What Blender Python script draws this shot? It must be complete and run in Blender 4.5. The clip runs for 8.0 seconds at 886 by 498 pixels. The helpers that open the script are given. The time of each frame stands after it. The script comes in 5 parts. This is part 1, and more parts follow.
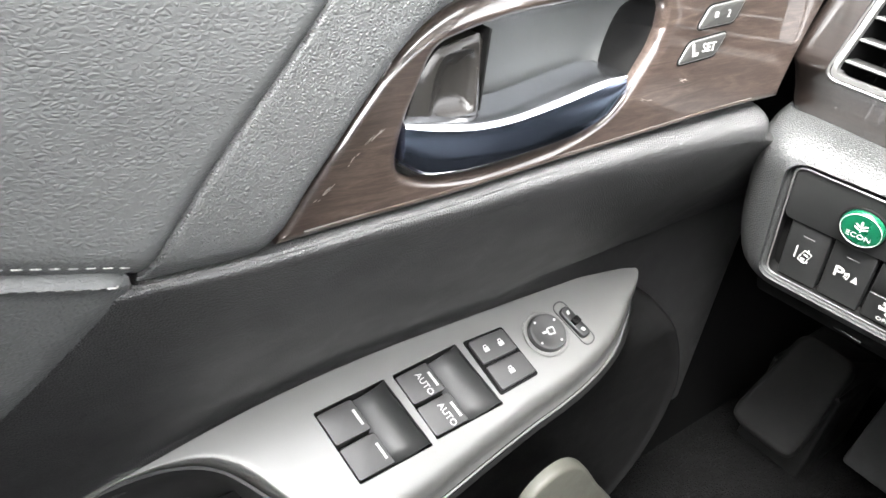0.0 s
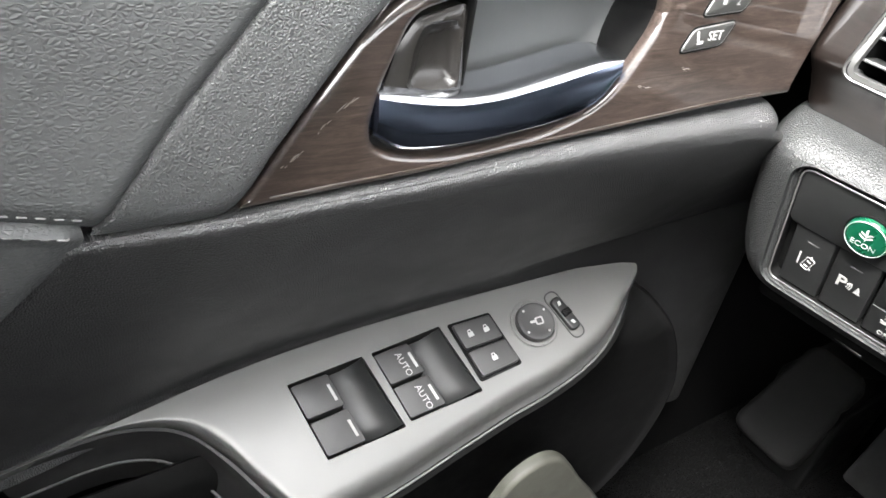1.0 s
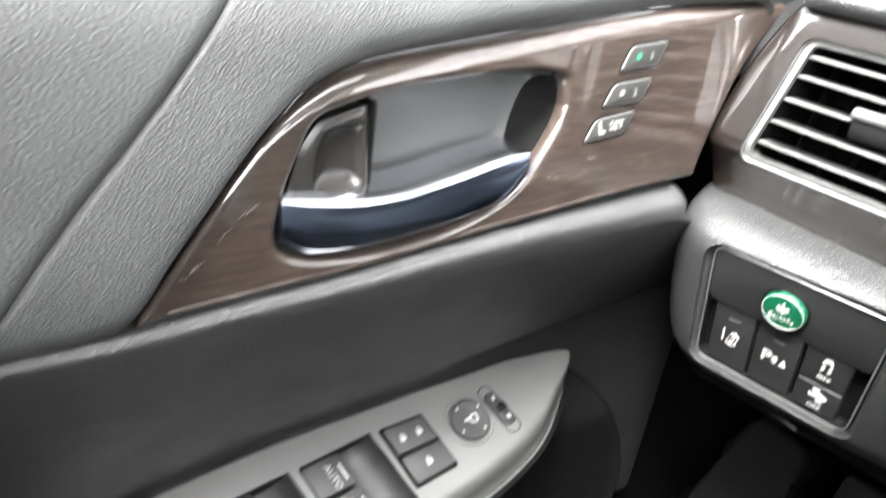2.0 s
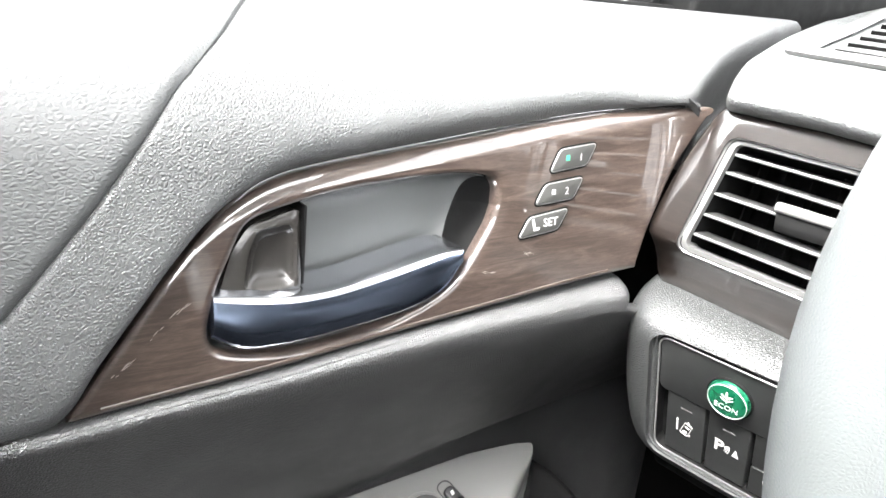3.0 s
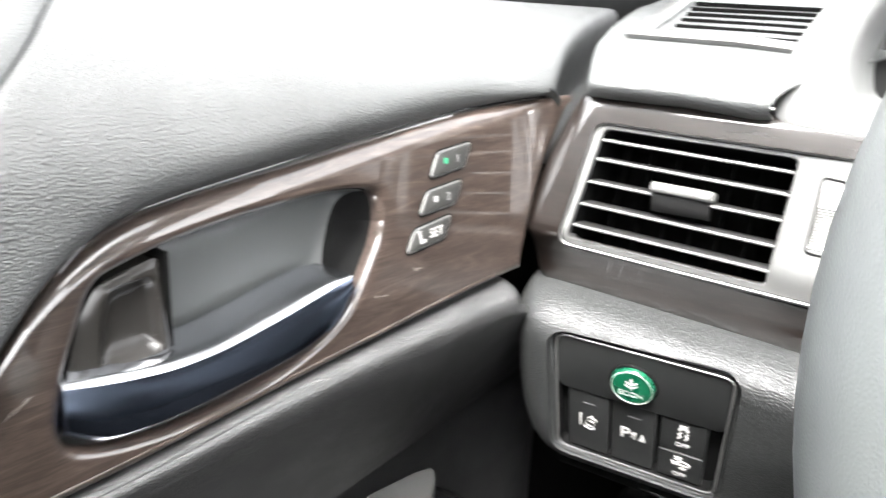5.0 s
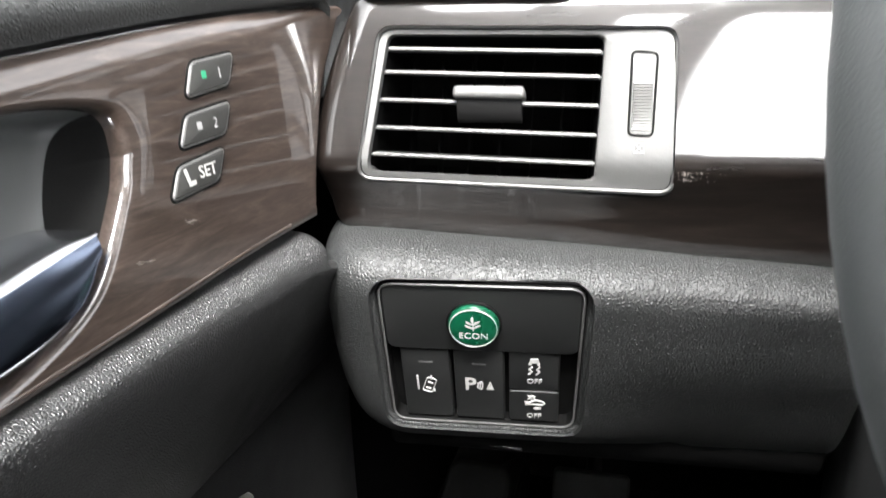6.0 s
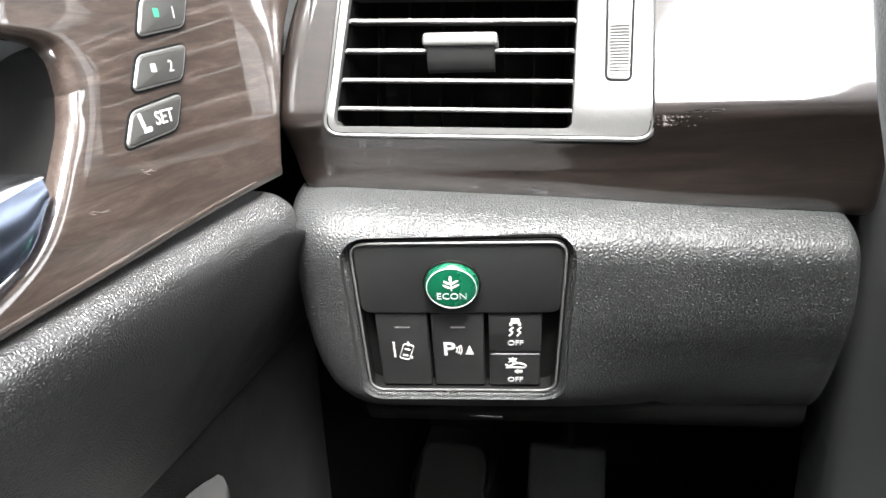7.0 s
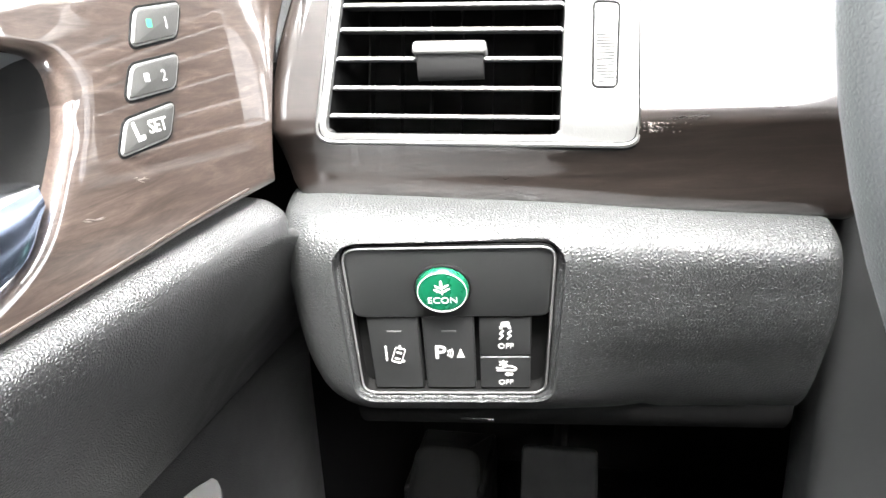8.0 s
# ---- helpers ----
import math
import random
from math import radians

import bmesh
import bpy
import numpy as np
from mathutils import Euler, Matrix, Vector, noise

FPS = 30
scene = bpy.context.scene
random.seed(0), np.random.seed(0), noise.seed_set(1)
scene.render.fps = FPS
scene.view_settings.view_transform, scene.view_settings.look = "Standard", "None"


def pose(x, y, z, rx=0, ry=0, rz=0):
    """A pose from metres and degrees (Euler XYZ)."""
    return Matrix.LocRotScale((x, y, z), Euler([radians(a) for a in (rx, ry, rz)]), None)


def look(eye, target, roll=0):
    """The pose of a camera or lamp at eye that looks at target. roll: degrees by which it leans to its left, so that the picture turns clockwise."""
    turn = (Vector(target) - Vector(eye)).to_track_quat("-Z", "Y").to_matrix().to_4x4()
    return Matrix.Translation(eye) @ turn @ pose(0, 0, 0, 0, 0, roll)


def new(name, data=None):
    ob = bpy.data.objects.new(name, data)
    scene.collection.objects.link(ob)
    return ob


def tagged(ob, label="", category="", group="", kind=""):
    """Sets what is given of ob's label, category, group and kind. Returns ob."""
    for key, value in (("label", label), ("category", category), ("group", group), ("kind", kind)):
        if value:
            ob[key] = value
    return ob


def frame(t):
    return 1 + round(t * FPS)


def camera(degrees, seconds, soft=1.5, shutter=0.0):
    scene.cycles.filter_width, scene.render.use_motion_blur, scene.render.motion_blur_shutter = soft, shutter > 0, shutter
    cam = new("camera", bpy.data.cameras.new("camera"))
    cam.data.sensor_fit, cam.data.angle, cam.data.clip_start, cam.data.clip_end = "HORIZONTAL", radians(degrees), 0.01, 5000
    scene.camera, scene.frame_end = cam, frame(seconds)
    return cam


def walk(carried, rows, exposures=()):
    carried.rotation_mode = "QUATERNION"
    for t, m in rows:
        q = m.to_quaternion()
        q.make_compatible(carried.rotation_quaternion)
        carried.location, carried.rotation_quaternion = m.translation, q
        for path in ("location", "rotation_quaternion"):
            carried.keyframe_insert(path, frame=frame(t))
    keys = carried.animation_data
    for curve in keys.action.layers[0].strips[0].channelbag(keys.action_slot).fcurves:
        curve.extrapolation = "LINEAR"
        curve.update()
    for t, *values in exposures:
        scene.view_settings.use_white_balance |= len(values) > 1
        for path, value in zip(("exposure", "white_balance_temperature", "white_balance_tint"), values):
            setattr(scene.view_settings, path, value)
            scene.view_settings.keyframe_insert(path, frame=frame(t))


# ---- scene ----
cam = camera(63.9, 8.0, soft=1.5, shutter=0.5)
PATH = [
    (0, (0.132, -0.428, 0.711), (-1.133, 0.62, -0.429), 6.8),
    (0.5, (0.129, -0.408, 0.709), (-1.147, 0.594, -0.461), 7.7),
    (1, (0.142, -0.402, 0.706), (-1.146, 0.569, -0.478), 9.3),
    (1.5, (0.147, -0.401, 0.705), (-1.148, 0.607, -0.438), 9.5),
    (2, (0.142, -0.386, 0.705), (-1.189, 0.771, -0.239), 7.7),
    (2.2, (0.149, -0.377, 0.707), (-1.22, 0.821, -0.124), 6.8),
    (3.3, (0.177, -0.364, 0.719), (-1.282, 0.804, 0.008), 5.8),
    (3.5, (0.177, -0.364, 0.719), (-1.289, 0.798, 0.01), 5.5),
    (4, (0.172, -0.362, 0.721), (-1.293, 0.802, 0.013), 4.9),
    (4.2, (0.17, -0.362, 0.722), (-1.291, 0.802, 0.007), 4.6),
    (5.3, (0.107, -0.361, 0.688), (-0.767, 1.337, 0.092), 1.9),
    (5.5, (0.098, -0.345, 0.674), (-0.624, 1.429, 0.098), 0.9),
    (6, (0.077, -0.318, 0.646), (-0.438, 1.519, 0.047), -1.2),
    (6.5, (0.066, -0.312, 0.628), (-0.397, 1.527, -0.007), -1.9),
    (7, (0.066, -0.311, 0.624), (-0.334, 1.55, 0.009), -2.1),
    (7.5, (0.066, -0.312, 0.625), (-0.32, 1.551, 0.006), -2.0),
    (8, (0.069, -0.315, 0.626), (-0.317, 1.552, 0.02), -2.2),
]
EXPOSURE = [(0.0, 5.05), (0.5, 5.08), (1.0, 4.46), (1.5, 4.42), (2.0, 4.73), (2.2, 4.82), (3.3, 5.03), (4.2, 4.60), (5.3, 4.37), (5.7, 3.97), (6.0, 3.79), (6.5, 3.68), (7.0, 4.65), (7.5, 5.10), (8.0, 5.45)]
walk(cam, [(t, look(eye, target, roll)) for t, eye, target, roll in PATH], EXPOSURE)

# ---- world and light ----
world = bpy.data.worlds.new("world")
scene.world = world
world.use_nodes = True
wn = world.node_tree
wn.nodes.clear()
sky = wn.nodes.new("ShaderNodeTexSky")
sky.sky_type = "NISHITA"
sky.sun_disc = False
sky.sun_elevation, sky.sun_rotation = radians(51), radians(166)
sky.air_density, sky.dust_density, sky.ozone_density = 1.0, 4.0, 0.6
pale = wn.nodes.new("ShaderNodeMix")
pale.data_type = "RGBA"
pale.inputs[0].default_value = 0.95
bw = wn.nodes.new("ShaderNodeRGBToBW")
wbg = wn.nodes.new("ShaderNodeBackground")
wbg.inputs[1].default_value = 0.15
wout = wn.nodes.new("ShaderNodeOutputWorld")
wn.links.new(sky.outputs[0], bw.inputs[0])
wn.links.new(sky.outputs[0], pale.inputs[6])
wn.links.new(bw.outputs[0], pale.inputs[7])
wn.links.new(pale.outputs[2], wbg.inputs[0])
wn.links.new(wbg.outputs[0], wout.inputs[0])
SUN = 0.85
sun = new("sun", bpy.data.lights.new("sun", "SUN"))
sun.data.energy, sun.data.angle, sun.data.color = SUN, radians(20), (1.0, 0.98, 0.95)
sun.matrix_world = look((0.15, -0.60, 0.78), (0, 0, 0))

# ---- materials ----


def mat(name, color, rough=0.5, metal=0.0, coat=0.0):
    m = bpy.data.materials.new(name)
    m.use_nodes = True
    b = m.node_tree.nodes["Principled BSDF"]
    b.inputs["Base Color"].default_value = (*color, 1)
    b.inputs["Roughness"].default_value = rough
    b.inputs["Metallic"].default_value = metal
    b.inputs["Coat Weight"].default_value = coat
    b.inputs["Coat Roughness"].default_value = 0.06
    return m


def coords(m, scale=(1, 1, 1)):
    nt = m.node_tree
    tc = nt.nodes.new("ShaderNodeTexCoord")
    mp = nt.nodes.new("ShaderNodeMapping")
    mp.inputs["Scale"].default_value = scale
    nt.links.new(tc.outputs["Object"], mp.inputs[0])
    return mp.outputs[0]


def noise_tex(m, vec, scale, detail=4, rough=0.55, distortion=0.0):
    n = m.node_tree.nodes.new("ShaderNodeTexNoise")
    n.inputs["Scale"].default_value = scale
    n.inputs["Detail"].default_value = detail
    n.inputs["Roughness"].default_value = rough
    n.inputs["Distortion"].default_value = distortion
    m.node_tree.links.new(vec, n.inputs["Vector"])
    return n.outputs["Fac"]


def ramp(m, fac, stops):
    r = m.node_tree.nodes.new("ShaderNodeValToRGB")
    el = r.color_ramp.elements
    el[0].position, el[0].color = stops[0][0], (*stops[0][1], 1)
    el[1].position, el[1].color = stops[-1][0], (*stops[-1][1], 1)
    for p, c in stops[1:-1]:
        e = el.new(p)
        e.color = (*c, 1)
    m.node_tree.links.new(fac, r.inputs[0])
    return r.outputs[0]


def add_bump(m, height, strength, distance):
    nt = m.node_tree
    b = nt.nodes.new("ShaderNodeBump")
    b.inputs["Strength"].default_value = strength
    b.inputs["Distance"].default_value = distance
    nt.links.new(height, b.inputs["Height"])
    nt.links.new(b.outputs[0], nt.nodes["Principled BSDF"].inputs["Normal"])
    return b


def grained(name, color, rough, grain, depth, strength=1.0, wear=0.15, stretch=(1, 1, 1)):
    """Leather or grained plastic: pebbles of about 'grain' metres, with broad uneven sheen."""
    m = mat(name, color, rough)
    nt = m.node_tree
    bsdf = nt.nodes["Principled BSDF"]
    vec = coords(m, stretch)
    warp = nt.nodes.new("ShaderNodeVectorMath")
    warp.operation = "MULTIPLY_ADD"
    wob = nt.nodes.new("ShaderNodeTexNoise")
    wob.inputs["Scale"].default_value = 0.8 / grain
    nt.links.new(vec, wob.inputs["Vector"])
    warp.inputs[1].default_value = (grain * 0.6,) * 3
    nt.links.new(wob.outputs["Color"], warp.inputs[0])
    nt.links.new(vec, warp.inputs[2])
    vo = nt.nodes.new("ShaderNodeTexVoronoi")
    vo.feature = "DISTANCE_TO_EDGE"
    vo.inputs["Scale"].default_value = 1 / grain
    nt.links.new(warp.outputs[0], vo.inputs["Vector"])
    inv = nt.nodes.new("ShaderNodeMapRange")
    inv.interpolation_type = "SMOOTHSTEP"
    inv.inputs["From Max"].default_value = 0.40
    nt.links.new(vo.outputs["Distance"], inv.inputs["Value"])
    fine = noise_tex(m, vec, 1.7 / grain, 3)
    mixh = nt.nodes.new("ShaderNodeMath")
    mixh.operation = "MULTIPLY_ADD"
    mixh.inputs[1].default_value = 0.25
    nt.links.new(fine, mixh.inputs[0])
    nt.links.new(inv.outputs[0], mixh.inputs[2])
    add_bump(m, mixh.outputs[0], strength, depth)
    big = noise_tex(m, vec, 14, 3)
    c = color
    nt.links.new(ramp(m, big, [(0.3, tuple(k * (1 - wear) for k in c)), (0.7, tuple(k * (1 + wear) for k in c))]), bsdf.inputs["Base Color"])
    nt.links.new(ramp(m, noise_tex(m, vec, 30, 5), [(0.3, (rough - 0.06,) * 3), (0.7, (rough + 0.08,) * 3)]), bsdf.inputs["Roughness"])
    return m


def wood(name, stretch, gloss, tone=1.0):
    m = mat(name, (0.1, 0.06, 0.045), 0.4, 0.0, 1.0)
    nt = m.node_tree
    bsdf = nt.nodes["Principled BSDF"]
    vec = coords(m, stretch)
    a = noise_tex(m, vec, 26, 8, 0.68, 1.0)
    col = ramp(m, a, [(0.25, (0.013, 0.0091, 0.0075)), (0.45, (0.0285, 0.0204, 0.0166)), (0.60, (0.0470, 0.0344, 0.0284)), (0.78, (0.082, 0.0622, 0.0515))])
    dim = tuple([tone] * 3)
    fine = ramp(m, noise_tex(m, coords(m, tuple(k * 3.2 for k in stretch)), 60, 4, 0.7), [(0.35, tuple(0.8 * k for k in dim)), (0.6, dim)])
    mul = nt.nodes.new("ShaderNodeMix")
    mul.data_type, mul.blend_type = "RGBA", "MULTIPLY"
    mul.inputs[0].default_value = 1.0
    nt.links.new(col, mul.inputs[6])
    nt.links.new(fine, mul.inputs[7])
    nt.links.new(mul.outputs[2], bsdf.inputs["Base Color"])
    scuffs = noise_tex(m, coords(m), 25, 3, 0.5)
    nt.links.new(ramp(m, scuffs, [(0.3, (gloss * 0.75,) * 3), (0.8, (gloss * 1.25,) * 3)]), bsdf.inputs["Coat Roughness"])
    bsdf.inputs["Specular IOR Level"].default_value = 0.3
    bsdf.inputs["Coat IOR"].default_value = 1.75
    return m


def satin(name, color, rough, metal=0.0, grain=900, amount=0.00008, coat=0.0):
    """Moulded plastic or painted metal with a fine tooth and faint handling marks."""
    m = mat(name, color, rough, metal, coat)
    nt = m.node_tree
    vec = coords(m)
    add_bump(m, noise_tex(m, vec, grain, 2), 0.6, amount)
    nt.links.new(ramp(m, noise_tex(m, vec, 40, 6, 0.65), [(0.3, (rough * 0.85,) * 3), (0.75, (min(1, rough * 1.25),) * 3)]), nt.nodes["Principled BSDF"].inputs["Roughness"])
    return m


LEATHER = grained("door_leather", (0.062, 0.064, 0.064), 0.54, 0.0016, 0.00036)
LEATHER_SOFT = grained("door_leather_soft", (0.062, 0.064, 0.064), 0.54, 0.0017, 0.00021, stretch=(1, 0.62, 1))
SKIN = grained("moulded_skin", (0.020, 0.020, 0.0202), 0.40, 0.0013, 0.0003)
SKIN.node_tree.nodes["Principled BSDF"].inputs["Specular IOR Level"].default_value = 1.0
DASH_SKIN = grained("dash_skin", (0.0225, 0.0235, 0.0235), 0.47, 0.0018, 0.0003)
DASH_SKIN.node_tree.nodes["Principled BSDF"].inputs["Specular IOR Level"].default_value = 0.65
TOP_SKIN = grained("dash_top_skin", (0.078, 0.081, 0.081), 0.5, 0.0020, 0.0004)
HOOD_SKIN = grained("hood_skin", (0.14, 0.142, 0.140), 0.42, 0.0012, 0.00008)
RIM_LEATHER = grained("rim_leather", (0.10, 0.107, 0.107), 0.42, 0.0011, 0.00005)
WOOD_DOOR = wood("door_wood", (9, 0.9, 9), 0.018)
# same wood toned down: the band's dark reflections are put into its colour
WOOD_DASH_DIM = wood("dash_wood_dim", (0.8, 9, 9), 0.07, 0.22)
ARM = satin("armrest_paint", (0.15, 0.15, 0.145), 0.34, 0.5)
SILVER = satin("silver_plastic", (0.12, 0.12, 0.118), 0.41, 0.4)
CHROME = satin("chrome", (0.72, 0.74, 0.78), 0.2, 1.0, 200, 0.00001)
DARK_CHROME = satin("blue_chrome", (0.50, 0.60, 0.82), 0.17, 1.0, 300, 0.00001)
PLASTIC = satin("black_plastic", (0.022, 0.022, 0.022), 0.42)
KEY = satin("switch_plastic", (0.011, 0.0115, 0.0115), 0.46)
ARM_KEY = satin("armrest_switch_plastic", (0.032, 0.032, 0.032), 0.4)
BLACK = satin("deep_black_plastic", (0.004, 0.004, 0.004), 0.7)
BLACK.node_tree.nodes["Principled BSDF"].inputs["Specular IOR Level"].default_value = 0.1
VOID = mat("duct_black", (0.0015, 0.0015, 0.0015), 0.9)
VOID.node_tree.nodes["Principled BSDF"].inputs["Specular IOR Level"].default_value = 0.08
# footrest and pedal: footwell shade is put into these near-black colours
FOOT = satin("worn_rubber_shaded", (0.0045, 0.0045, 0.0045), 0.95)
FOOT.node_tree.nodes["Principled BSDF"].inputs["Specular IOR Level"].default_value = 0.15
PEDAL = satin("pedal_rubber_shaded", (0.007, 0.007, 0.007), 0.85)
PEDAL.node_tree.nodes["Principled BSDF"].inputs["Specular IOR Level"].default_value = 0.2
TAB = satin("tab_plastic", (0.007, 0.007, 0.007), 0.65)
TAB.node_tree.nodes["Principled BSDF"].inputs["Specular IOR Level"].default_value = 0.2
CUP = satin("cup_plastic", (0.062, 0.065, 0.065), 0.48)
BUTTON = satin("button_plastic", (0.038, 0.038, 0.036), 0.4, 0.2)
LEVER = satin("lever_plastic", (0.020, 0.0185, 0.017), 0.24, 0.1)
MARK = mat("white_print", (0.36, 0.36, 0.35), 0.7)
RIM = satin("dull_silver", (0.24, 0.24, 0.235), 0.35, 0.8)
DIM_MARK = mat("grey_print", (0.25, 0.25, 0.25), 0.6)
FAINT = mat("faint_print", (0.07, 0.07, 0.07), 0.6)
WORN = mat("worn_lacquer", (0.13, 0.115, 0.105), 0.7)
GREEN = satin("green_button", (0.003, 0.062, 0.030), 0.25, 0.0, 200, 0.00001, 0.6)
GREEN_MARK = mat("green_print", (0.02, 0.22, 0.11), 0.5)
THREAD = mat("grey_thread", (0.25, 0.25, 0.246), 0.7)
# carpet colour sunk to near black to stand for footwell shade
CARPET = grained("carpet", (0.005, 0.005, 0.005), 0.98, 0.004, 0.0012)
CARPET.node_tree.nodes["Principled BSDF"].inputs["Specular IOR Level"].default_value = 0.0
OLIVE = satin("pocket_plastic", (0.07, 0.07, 0.058), 0.5)
LINING = grained("headlining", (0.6, 0.59, 0.57), 0.9, 0.003, 0.0004)
GLASS = mat("window_glass", (1, 1, 1), 0.0)
GLASS.node_tree.nodes["Principled BSDF"].inputs["Transmission Weight"].default_value = 1.0
GLASS.node_tree.nodes["Principled BSDF"].inputs["IOR"].default_value = 1.05
ASPHALT = grained("asphalt", (0.22, 0.22, 0.21), 0.9, 0.012, 0.004)

# ---- shaping tools ----


def thing(name, label, category, at=(0, 0, 0), group="", kind=""):
    e = new(name)
    e.empty_display_size = 0.02
    e.location = at
    return tagged(e, label, category, group, kind)


def link_mesh(name, bm, material, smooth=True):
    bmesh.ops.recalc_face_normals(bm, faces=bm.faces[:])
    me = bpy.data.meshes.new(name)
    bm.to_mesh(me)
    bm.free()
    me.materials.append(material)
    if smooth:
        for p in me.polygons:
            p.use_smooth = True
        me.set_sharp_from_angle(angle=radians(38))
    return new(name, me)


def part(name, bm, material, parent, label="", smooth=True):
    ob = link_mesh(name, bm, material, smooth)
    ob.parent = parent
    ob.matrix_parent_inverse = Matrix.Translation(-parent.location)
    if label:
        ob["label"] = label
    return ob


def spline(points, n):
    """n points along a smooth curve through the control points."""
    P = [Vector(p) for p in points]
    P = [2 * P[0] - P[1]] + P + [2 * P[-1] - P[-2]]
    k, out = len(P) - 3, []
    for i in range(n):
        s = i / (n - 1) * k
        j = min(int(s), k - 1)
        t = s - j
        a, b, c, d = P[j:j + 4]
        out.append(0.5 * (2 * b + (c - a) * t + (2 * a - 5 * b + 4 * c - d) * t * t + (3 * b - a - 3 * c + d) * t ** 3))
    return out


def curve(table, t):
    """Smooth value of a table [(t, value), ...] at t."""
    if t <= table[0][0]:
        return table[0][1]
    for (a, va), (b, vb) in zip(table, table[1:]):
        if t <= b:
            i = table.index((a, va))
            pa = table[max(i - 1, 0)]
            pb = table[min(i + 2, len(table) - 1)]
            h = b - a
            ma = (vb - pa[1]) / max(b - pa[0], 1e-9)
            mb = (pb[1] - va) / max(pb[0] - a, 1e-9)
            s = (t - a) / h
            return ((2 * s ** 3 - 3 * s * s + 1) * va + (s ** 3 - 2 * s * s + s) * h * ma + (-2 * s ** 3 + 3 * s * s) * vb + (s ** 3 - s * s) * h * mb)
    return table[-1][1]


def sheet(f, us, vs, thick=0.003):
    """A curved panel f(u, v) with a real thickness behind it."""
    bm = bmesh.new()
    F = [[Vector(f(u, v)) for v in vs] for u in us]
    nu, nv = len(us), len(vs)

    def normal(i, j):
        a = F[min(i + 1, nu - 1)][j] - F[max(i - 1, 0)][j]
        b = F[i][min(j + 1, nv - 1)] - F[i][max(j - 1, 0)]
        n = a.cross(b)
        return n.normalized() if n.length > 1e-12 else Vector((0, 0, 0))
    top = [[bm.verts.new(F[i][j]) for j in range(nv)] for i in range(nu)]
    low = [[bm.verts.new(F[i][j] - normal(i, j) * thick) for j in range(nv)] for i in range(nu)]
    for i in range(nu - 1):
        for j in range(nv - 1):
            bm.faces.new((top[i][j], top[i + 1][j], top[i + 1][j + 1], top[i][j + 1]))
            bm.faces.new((low[i][j], low[i][j + 1], low[i + 1][j + 1], low[i + 1][j]))
    for i in range(nu - 1):
        bm.faces.new((top[i][0], low[i][0], low[i + 1][0], top[i + 1][0]))
        bm.faces.new((top[i][-1], top[i + 1][-1], low[i + 1][-1], low[i][-1]))
    for j in range(nv - 1):
        bm.faces.new((top[0][j], top[0][j + 1], low[0][j + 1], low[0][j]))
        bm.faces.new((top[-1][j], low[-1][j], low[-1][j + 1], top[-1][j + 1]))
    return bm


def loft(rings, caps=True, loop=False):
    bm = bmesh.new()
    V = [[bm.verts.new(p) for p in r] for r in rings]
    n = len(V[0])
    pairs = list(zip(V, V[1:])) + ([(V[-1], V[0])] if loop else [])
    for a, b in pairs:
        for i in range(n):
            bm.faces.new((a[i], a[(i + 1) % n], b[(i + 1) % n], b[i]))
    if caps and not loop:
        bm.faces.new(V[0][::-1])
        bm.faces.new(V[-1])
    return bm


def roundpoly(pts, r, seg=5):
    """The polygon with its corners rounded (in the plane)."""
    P, out = [Vector(p) for p in pts], []
    for i, p in enumerate(P):
        a, b = (P[i - 1] - p), (P[(i + 1) % len(P)] - p)
        k = min(r, a.length * 0.48, b.length * 0.48)
        a, b = p + a.normalized() * k, p + b.normalized() * k
        for j in range(seg + 1):
            t = j / seg
            out.append((1 - t) ** 2 * a + 2 * t * (1 - t) * p + t * t * b)
    return out


def inset(poly, d):
    """The closed polygon (counter-clockwise) drawn in by d."""
    n, out = len(poly), []
    for i in range(n):
        e = (poly[(i + 1) % n] - poly[i - 1])
        e = e.normalized() if e.length > 1e-9 else Vector((1, 0))
        out.append(poly[i] + Vector((-e.y, e.x)) * d)
    return out


def ccw(poly):
    area = sum(a.x * b.y - b.x * a.y for a, b in zip(poly, poly[1:] + poly[:1]))
    return poly if area > 0 else poly[::-1]


def rect(u0, v0, u1, v1, r=0.0, seg=5):
    p = [(u0, v0), (u1, v0), (u1, v1), (u0, v1)]
    return roundpoly(p, r, seg) if r else [Vector(q) for q in p]


def prism(poly, m, n0, n1, bevel=0.0):
    """The polygon raised from n0 to n1 over the plane of m, with a rounded upper edge."""
    poly = ccw([Vector(p[:2]) for p in poly])
    put = lambda ring, n: [m @ Vector((p.x, p.y, n)) for p in ring]
    rings = [put(poly, n0)]
    if bevel:
        for k in range(4):
            a = k / 3 * math.pi / 2
            rings.append(put(inset(poly, bevel * (1 - math.cos(a))), n1 - bevel + bevel * math.sin(a)))
    else:
        rings.append(put(poly, n1))
    return loft(rings)


def collar(outer, inner, m, n0, n1, bevel=0.0006):
    """A frame between two outlines with as many points each."""
    outer, inner = ccw([Vector(p[:2]) for p in outer]), ccw([Vector(p[:2]) for p in inner])
    put = lambda ring, n: [m @ Vector((p.x, p.y, n)) for p in ring]
    return loft([put(outer, n0), put(outer, n1 - bevel), put(inset(outer, bevel), n1), put(inset(inner, -bevel), n1), put(inner, n1 - bevel), put(inner, n0)], False, True)


